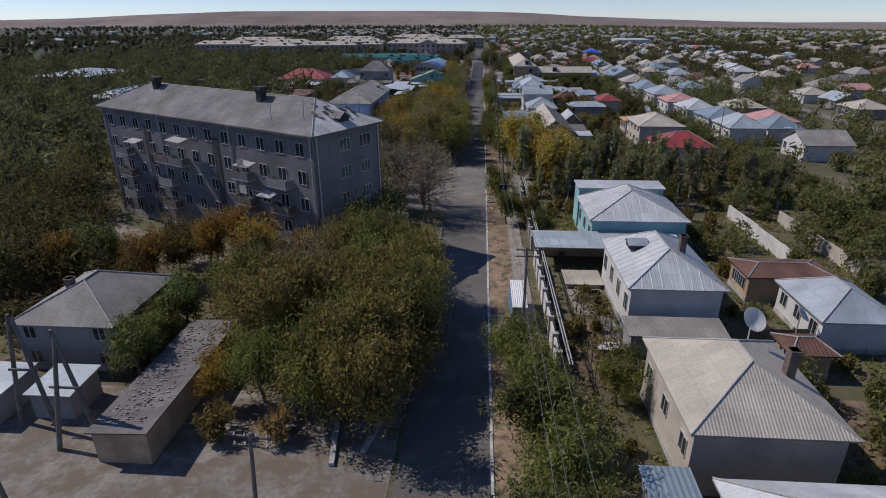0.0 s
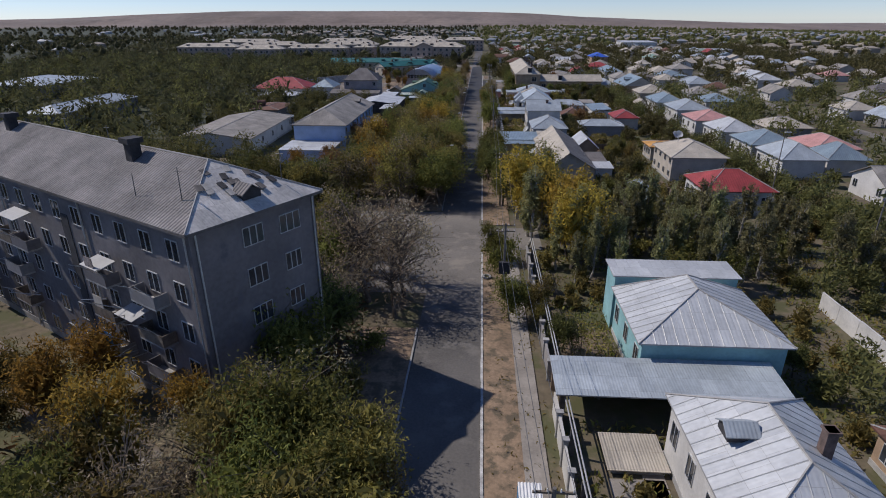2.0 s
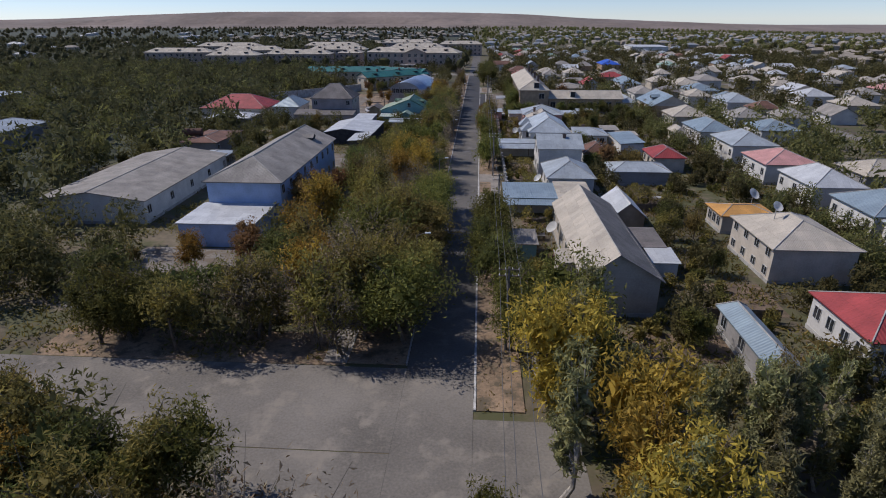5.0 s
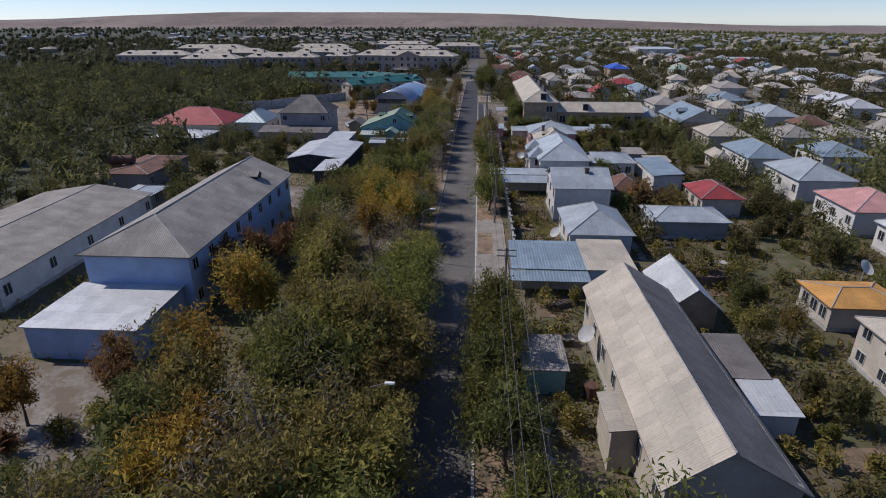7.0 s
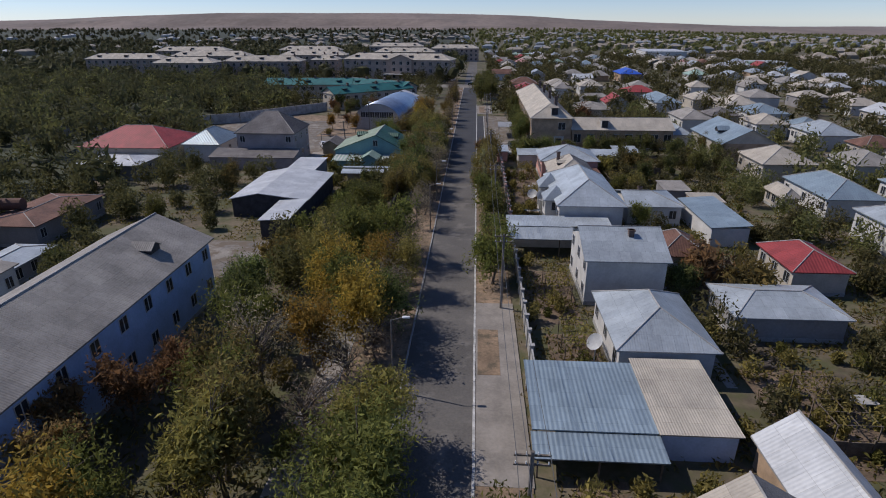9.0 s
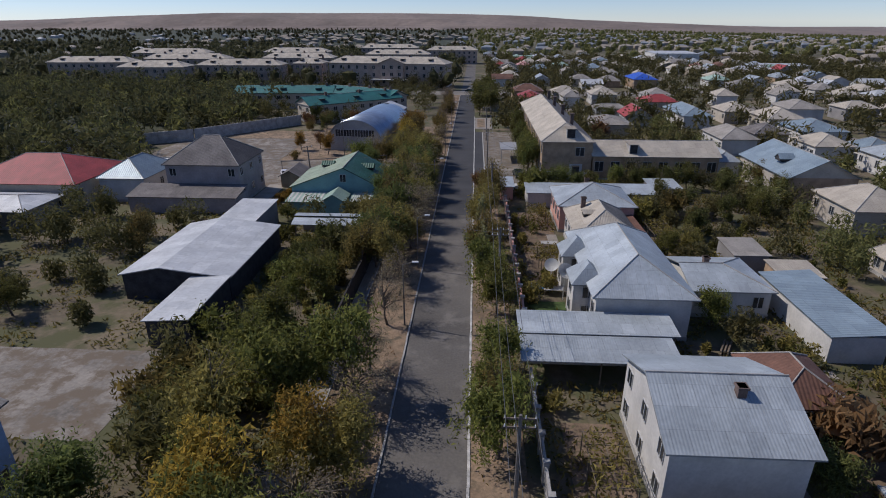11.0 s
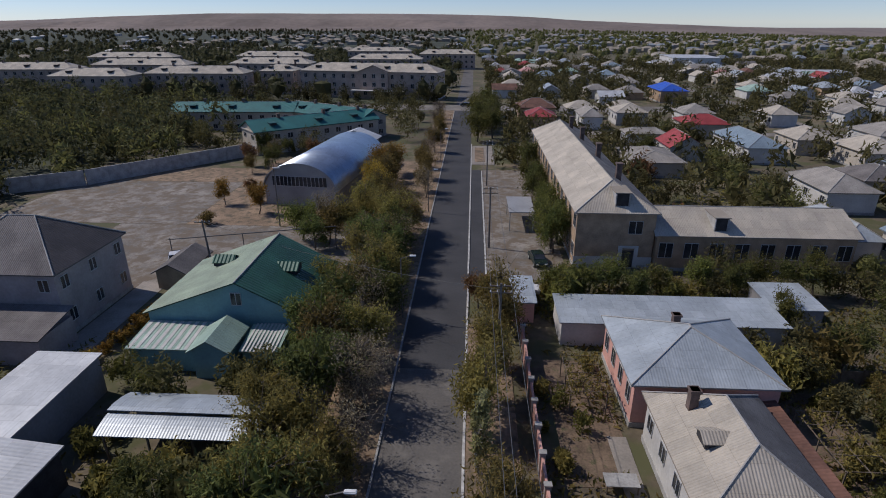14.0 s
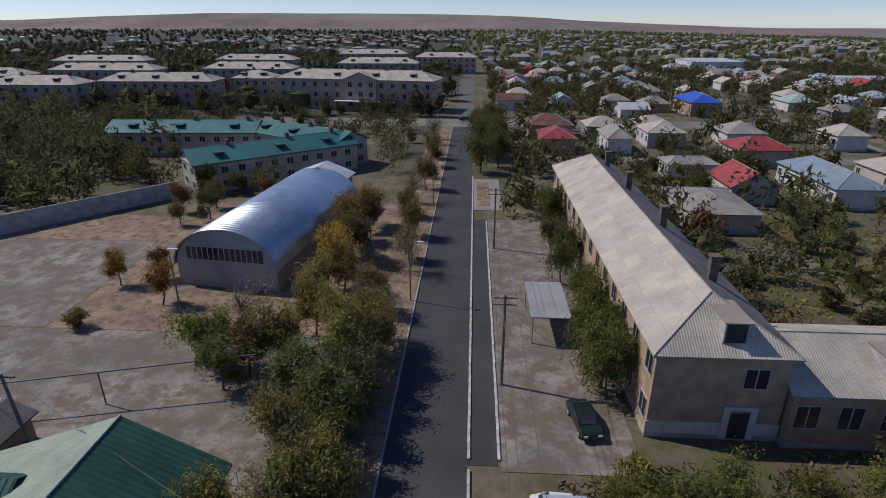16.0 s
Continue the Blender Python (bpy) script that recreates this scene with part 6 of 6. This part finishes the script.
# low striped awning by the kerb
ob = thing("awning", pose(3.95, 47.6, 0), "low awning of striped pale sheet on blue sides beside the footpath", "awning")
bm = bmesh.new()
prev = None
for k in range(29):
    x, z = -0.68 + k * 0.0486, 2.4 + 0.05 * (k % 4 in (1, 2))
    row = [bm.verts.new((x, -2.85, z)), bm.verts.new((x, 2.85, z)), bm.verts.new((x, 2.85, z - 0.02)), bm.verts.new((x, -2.85, z - 0.02))]
    if prev:
        for i in range(4):
            bm.faces.new((prev[i], row[i], row[(i + 1) % 4], prev[(i + 1) % 4]))
    prev = row
part("roof", bm, "dish", ob)
part("side_panel", boxes((-0.68, -0.62, -2.8, 2.8, 0.1, 2.35)), "blue_tarp", ob, "blue painted side panel")
for px in (-0.62, 0.6):
    for py in (-2.75, 2.75):
        part("post", boxes((px - 0.03, px + 0.03, py - 0.03, py + 0.03, 0.1, 2.35)), "pipe", ob)


# ---- dishes ----
def dish(x, y, z, r=0.8, stand=0.0, face=215):
    ob = thing("satellite_dish", pose(x, y, 0), "large white satellite dish tilted towards the sky", "dish")
    bm = bmesh.new()
    n, rings = 18, 5
    rows = []
    for j in range(rings + 1):
        q = r * j / rings
        rows.append([bm.verts.new((q * math.cos(2 * math.pi * k / n), q * math.sin(2 * math.pi * k / n), 0.32 * (q / r) ** 2 * r)) for k in range(n)] if j else [bm.verts.new((0, 0, 0))])
    for k in range(n):
        bm.faces.new((rows[0][0], rows[1][k], rows[1][(k + 1) % n]))
        for j in range(1, rings):
            bm.faces.new((rows[j][k], rows[j + 1][k], rows[j + 1][(k + 1) % n], rows[j][(k + 1) % n]))
    g = bmesh.ops.solidify(bm, geom=bm.faces[:], thickness=0.03)
    part("reflector", bm, "dish", ob, m=pose(0, 0, z, 48, 0, face))
    part("stand", tube(bmesh.new(), (0, 0, stand), (0, 0, z), 0.06, 0.05, 6), "pipe", ob)
    return ob


dish(18.6, 34.2, 7.6, 0.85, 5.2, 20), dish(27.2, 43.0, 3.4, 0.75, 0, 60), dish(11.2, 135.7, 3.0, 0.85, 0, 300), dish(43.1, 149.7, 4.0, 0.9, 0, 30)
dish(11.8, 162.4, 2.6, 0.8, 0, 300), dish(11.3, 203.7, 3.4, 0.9, 0, 20), dish(10.2, 206.2, 3.0, 0.8, 0, 340), dish(38.0, 133.0, 7.3, 0.7, 4.5, 20)


# ---- cars ----
def car(x, y, yaw, paint, label):
    ob = thing("car", pose(x, y, 0, 0, 0, yaw), label, "car", "parked cars")
    bm = bmesh.new()
    prof = [(-2.1, 0.35), (-2.12, 0.75), (-1.95, 0.88), (-1.1, 0.95), (-0.45, 1.4), (0.85, 1.42), (1.6, 0.98), (2.08, 0.9), (2.12, 0.4)]
    L = [bm.verts.new((-0.82 + 0.16 * (z > 1.2), py, z)) for py, z in prof]
    R = [bm.verts.new((0.82 - 0.16 * (z > 1.2), py, z)) for py, z in prof]
    bm.faces.new(L), bm.faces.new(R[::-1])
    for k in range(len(prof)):
        j = (k + 1) % len(prof)
        bm.faces.new((L[k], R[k], R[j], L[j]))
    bmesh.ops.bevel(bm, geom=[e for e in bm.edges], offset=0.05, segments=2, affect="EDGES")
    body = part("body", bm, paint, ob)
    part("windscreen", boxes((-0.62, 0.62, -0.02, 0.02, -0.33, 0.33)), "glass", ob, m=pose(0, -0.82, 1.2, -53, 0, 0))
    part("rear_window", boxes((-0.62, 0.62, -0.02, 0.02, -0.36, 0.36)), "glass", ob, m=pose(0, 1.26, 1.23, 58, 0, 0))
    for s in (-1, 1):
        part("side_window", boxes((s * 0.755 - 0.012, s * 0.755 + 0.012, -0.35, 0.95, 1.03, 1.33)), "glass", ob)
        for py in (-1.3, 1.3):
            w = part("wheel", tube(bmesh.new(), (s * 0.68, py, 0.32), (s * 0.85, py, 0.32), 0.32, 0.32, 14), "rubber", ob)
            part("rim", tube(bmesh.new(), (s * 0.84, py, 0.32), (s * 0.862, py, 0.32), 0.19, 0.19, 10), "pipe", w)
        part("headlight", boxes((s * 0.55 - 0.16, s * 0.55 + 0.16, -2.14, -2.08, 0.62, 0.76)), "dish", ob)
    return ob


car(10.0, 256.2, 8, "car_dark", "dark green saloon car parked before the school")
car(7.2, 247.4, 88, "car_white", "white car with red trim parked by the gatehouse")
car(-36.0, 253.6, 24, "car_white", "white car parked in the dusty yard")
car(-1.2, 398, 90, "car_dark", "dark car on the cross street")

# vine trellises in the gardens
def trellis(x, y, w, d, h=2.1):
    ob = thing("trellis", pose(x, y, 0), "weathered timber vine trellis in a garden", "trellis", "vine trellises")
    for px in (-w / 2, w / 2):
        for k in range(3):
            py = -d / 2 + d * k / 2
            part("post", boxes((px - 0.04, px + 0.04, py - 0.04, py + 0.04, 0, h)), "wood", ob)
    for px in (-w / 2, 0, w / 2):
        part("rail", boxes((px - 0.03, px + 0.03, -d / 2 - 0.1, d / 2 + 0.1, h, h + 0.06)), "wood", ob)
    for k in range(5):
        py = -d / 2 + d * k / 4
        part("slat", boxes((-w / 2 - 0.1, w / 2 + 0.1, py - 0.025, py + 0.025, h + 0.06, h + 0.1)), "wood", ob)
    pts = np.array((x, y, h + 0.15)) + rng.uniform(-1, 1, (420, 3)) * np.array((w * 0.55, d * 0.55, 0.25))
    link_mesh("vine", leaf_mesh("vine", leaves_at(pts - np.array((x, y, 0)), 0.26), "leaf_olive"), ob)
    return ob


for x, y, w, d in ((10.6, 38.5, 2.6, 3.6), (10.8, 46.0, 2.4, 4.0), (11.0, 67.5, 2.4, 4.4), (10.6, 165, 2.6, 4.5), (10.4, 177, 2.6, 5), (10.8, 212, 2.6, 5), (10.8, 229, 2.8, 5), (28.5, 156, 3, 6), (27, 222, 3, 6)):
    trellis(x, y, w, d)

def woodpile(x, y, yaw):
    ob = thing("woodpile", pose(x, y, 0, 0, 0, yaw), "stack of split firewood and planks in a yard", "woodpile")
    rnd = random.Random(int(x * 7 + y))
    for k in range(9):
        z = 0.12 + 0.2 * (k // 3)
        part("log", tube(bmesh.new(), (-1.1 + rnd.uniform(-0.2, 0.2), -0.3 + 0.28 * (k % 3), z), (1.1 + rnd.uniform(-0.3, 0.3), -0.3 + 0.28 * (k % 3), z), 0.11, 0.1, 6), "wood", ob)
    return ob


def garden_table(x, y, top):
    ob = thing("garden_table", pose(x, y, 0), "low timber bench with a sheet top in a garden", "table")
    part("top", boxes((-1.1, 1.1, -0.6, 0.6, 0.72, 0.78)), top, ob)
    for px in (-1.0, 1.0):
        for py in (-0.5, 0.5):
            part("leg", boxes((px - 0.04, px + 0.04, py - 0.04, py + 0.04, 0, 0.72)), "wood", ob)
    return ob


for x, y, a in ((11.0, 51.0, 15), (10.2, 62.8, 80), (24.2, 60.0, 10), (10.6, 146.5, 30), (9.6, 141.0, 75), (26.5, 163.0, 12), (25.0, 194.0, 60), (10.9, 216.5, 20), (26.5, 233.5, 5), (-40.5, 226.0, 30), (-31.0, 119.0, 50)):
    woodpile(x, y, a)
for x, y, tp in ((11.4, 41.4, "white_wall"), (9.6, 139.0, "slate"), (8.6, 205.4, "blue_tarp"), (10.4, 205.0, "white_wall"), (11.6, 219.0, "concrete"), (28.4, 171.0, "slate"), (32.0, 158.0, "concrete")):
    garden_table(x, y, tp)
for x0, x1, y in ((24.0, 33.0, 44.0), (23.4, 34.0, 117.0), (25.6, 34.0, 152.2), (24.0, 35.5, 181.6), (23.8, 36.0, 211.0), (23.9, 40.0, 231.6)):
    ob = thing("fence", pose(x0, y, 0), "grey weathered plank fence between gardens", "fence")
    n = int((x1 - x0) / 1.8)
    for k in range(n):
        part("panel", boxes((k * 1.8 + 0.05, k * 1.8 + 1.72, -0.03, 0.03, 0.1, 1.45 - 0.08 * (k % 2))), "wood", ob)
        part("post", boxes((k * 1.8 - 0.05, k * 1.8 + 0.04, -0.06, 0.06, 0, 1.6)), "wood", ob)
# canopy before the school
ob = thing("canopy", pose(8.8, 271.8, 0), "white sheet canopy on posts in front of the school", "canopy")
part("roof", boxes((-1.9, 1.9, -4.2, 3.6, 2.9, 3.02)), "white_roof", ob)
for px in (-1.7, 1.7):
    for py in (-4.0, 3.4):
        part("post", boxes((px - 0.06, px + 0.06, py - 0.06, py + 0.06, 0, 2.9)), "pipe", ob)

# odds and ends
deb = bmesh.new()
for _ in range(240):
    x, y = random.uniform(-24.0, -20.8), random.uniform(27, 40)
    a = random.uniform(0.03, 0.1)
    z = 2.56 + 0.15 * (x + 24.2) / 3.6
    box(deb, x - a, x + a, y - a * 0.7, y + a * 0.7, z - 0.05, z + random.uniform(0.03, 0.1))
tagged(part("roof_rubble", deb, "rubble"), "broken brick and litter strewn on the garage roof", "rubble", "", "stuff")
ob = thing("barrel", pose(10.8, 130.7, 0), "rusty orange barrel standing in the garden", "barrel")
part("shell", tube(bmesh.new(), (0, 0, 0), (0, 0, 1.3), 0.6, 0.6, 14), "rust_roof", ob)
ob = thing("water_tank", pose(-66, 192, 0), "rusty cylindrical tank on a low roof", "tank")
part("shell", tube(bmesh.new(), (-2.2, 0, 4.4), (2.2, 0.6, 4.4), 0.85, 0.85, 14), "rust_roof", ob)
part("cradle", boxes((-1.6, -1.3, -0.6, 0.8, 3.3, 3.75), (1.3, 1.6, -0.4, 1.0, 3.3, 3.75)), "wood", ob)
ob = thing("tyre", pose(1.75, 83.2, 0.1), "pale old tyre ring lying on the verge", "tyre")
bm = bmesh.new()
for k in range(14):
    a0, a1 = 2 * math.pi * k / 14, 2 * math.pi * (k + 1) / 14
    tube(bm, (0.42 * math.cos(a0), 0.42 * math.sin(a0), 0.13), (0.42 * math.cos(a1), 0.42 * math.sin(a1), 0.13), 0.13, 0.13, 6)
part("ring", bm, "concrete", ob)
for x, y, w, d, a in ((-9.4, 29.6, 0.35, 5.0, 8), (-6.9, 30.2, 0.35, 3.6, -12)):
    ob = thing("concrete_kerb_beam", pose(x, y, 0, 0, 0, a), "old concrete kerb beam half buried in dust", "kerb")
    part("beam", boxes((-w / 2, w / 2, -d / 2, d / 2, 0, 0.28)), "concrete", ob)
ob = thing("fence", pose(-14.2, 249.0, 0), "low rounded lattice fence of thin steel", "fence")
for k in range(7):
    bm = bmesh.new()
    x = -3.6 + k * 1.0
    for j in range(8):
        a0, a1 = math.pi * j / 8, math.pi * (j + 1) / 8
        tube(bm, (x - 0.45 * math.cos(a0), 0, 0.8 + 0.4 * math.sin(a0)), (x - 0.45 * math.cos(a1), 0, 0.8 + 0.4 * math.sin(a1)), 0.025, 0.025, 4)
    tube(bm, (x - 0.45, 0, 0), (x - 0.45, 0, 0.8), 0.025, 0.025, 4)
    part("hoop", bm, "wire", ob)
part("lawn_patch", boxes((7.4, 11.4, 198.5, 203, -0.1, 0.05)), "grass")
tagged(bpy.data.objects["lawn_patch"], "small bright green lawn", "", "", "structure")

# ---- kerb stones ----
def kerb(x, y0, y1, step, label, z=0.17, w=0.2, material="kerb"):
    ob = tagged(new("kerb"), label, "", "", "structure")
    me = None
    for k in range(int((y1 - y0) / step)):
        if me is None:
            o = part("kerb_stone", boxes((-w / 2, w / 2, 0.012, step - 0.012, -0.2, z)), material, ob)
            me = o.data
        else:
            o = link_mesh("kerb_stone", me, ob)
        o.matrix_basis = pose(x + random.uniform(-0.015, 0.015), y0 + k * step, random.uniform(-0.02, 0.01))


kerb(XR + 0.11, 20, 91, 1.5, "whitewashed kerb along the street")
kerb(XR + 0.11, 101, 251, 1.5, "whitewashed kerb along the street")
kerb(XR + 0.11, 252, 330, 1.5, "whitewashed kerb along the lay-by")
kerb(3.38, 252, 304, 1.5, "whitewashed kerb of the parking strip")
kerb(XL - 0.11, 34, 72, 1.5, "grey kerb under the trees", 0.17, 0.16, "concrete")
kerb(XL - 0.11, 107, 386, 1.5, "grey worn kerb along the street", 0.17, 0.16, "concrete")
kerb(-10.45, 107, 250, 2.0, "narrow concrete edging of the footpath", 0.16, 0.12, "concrete")
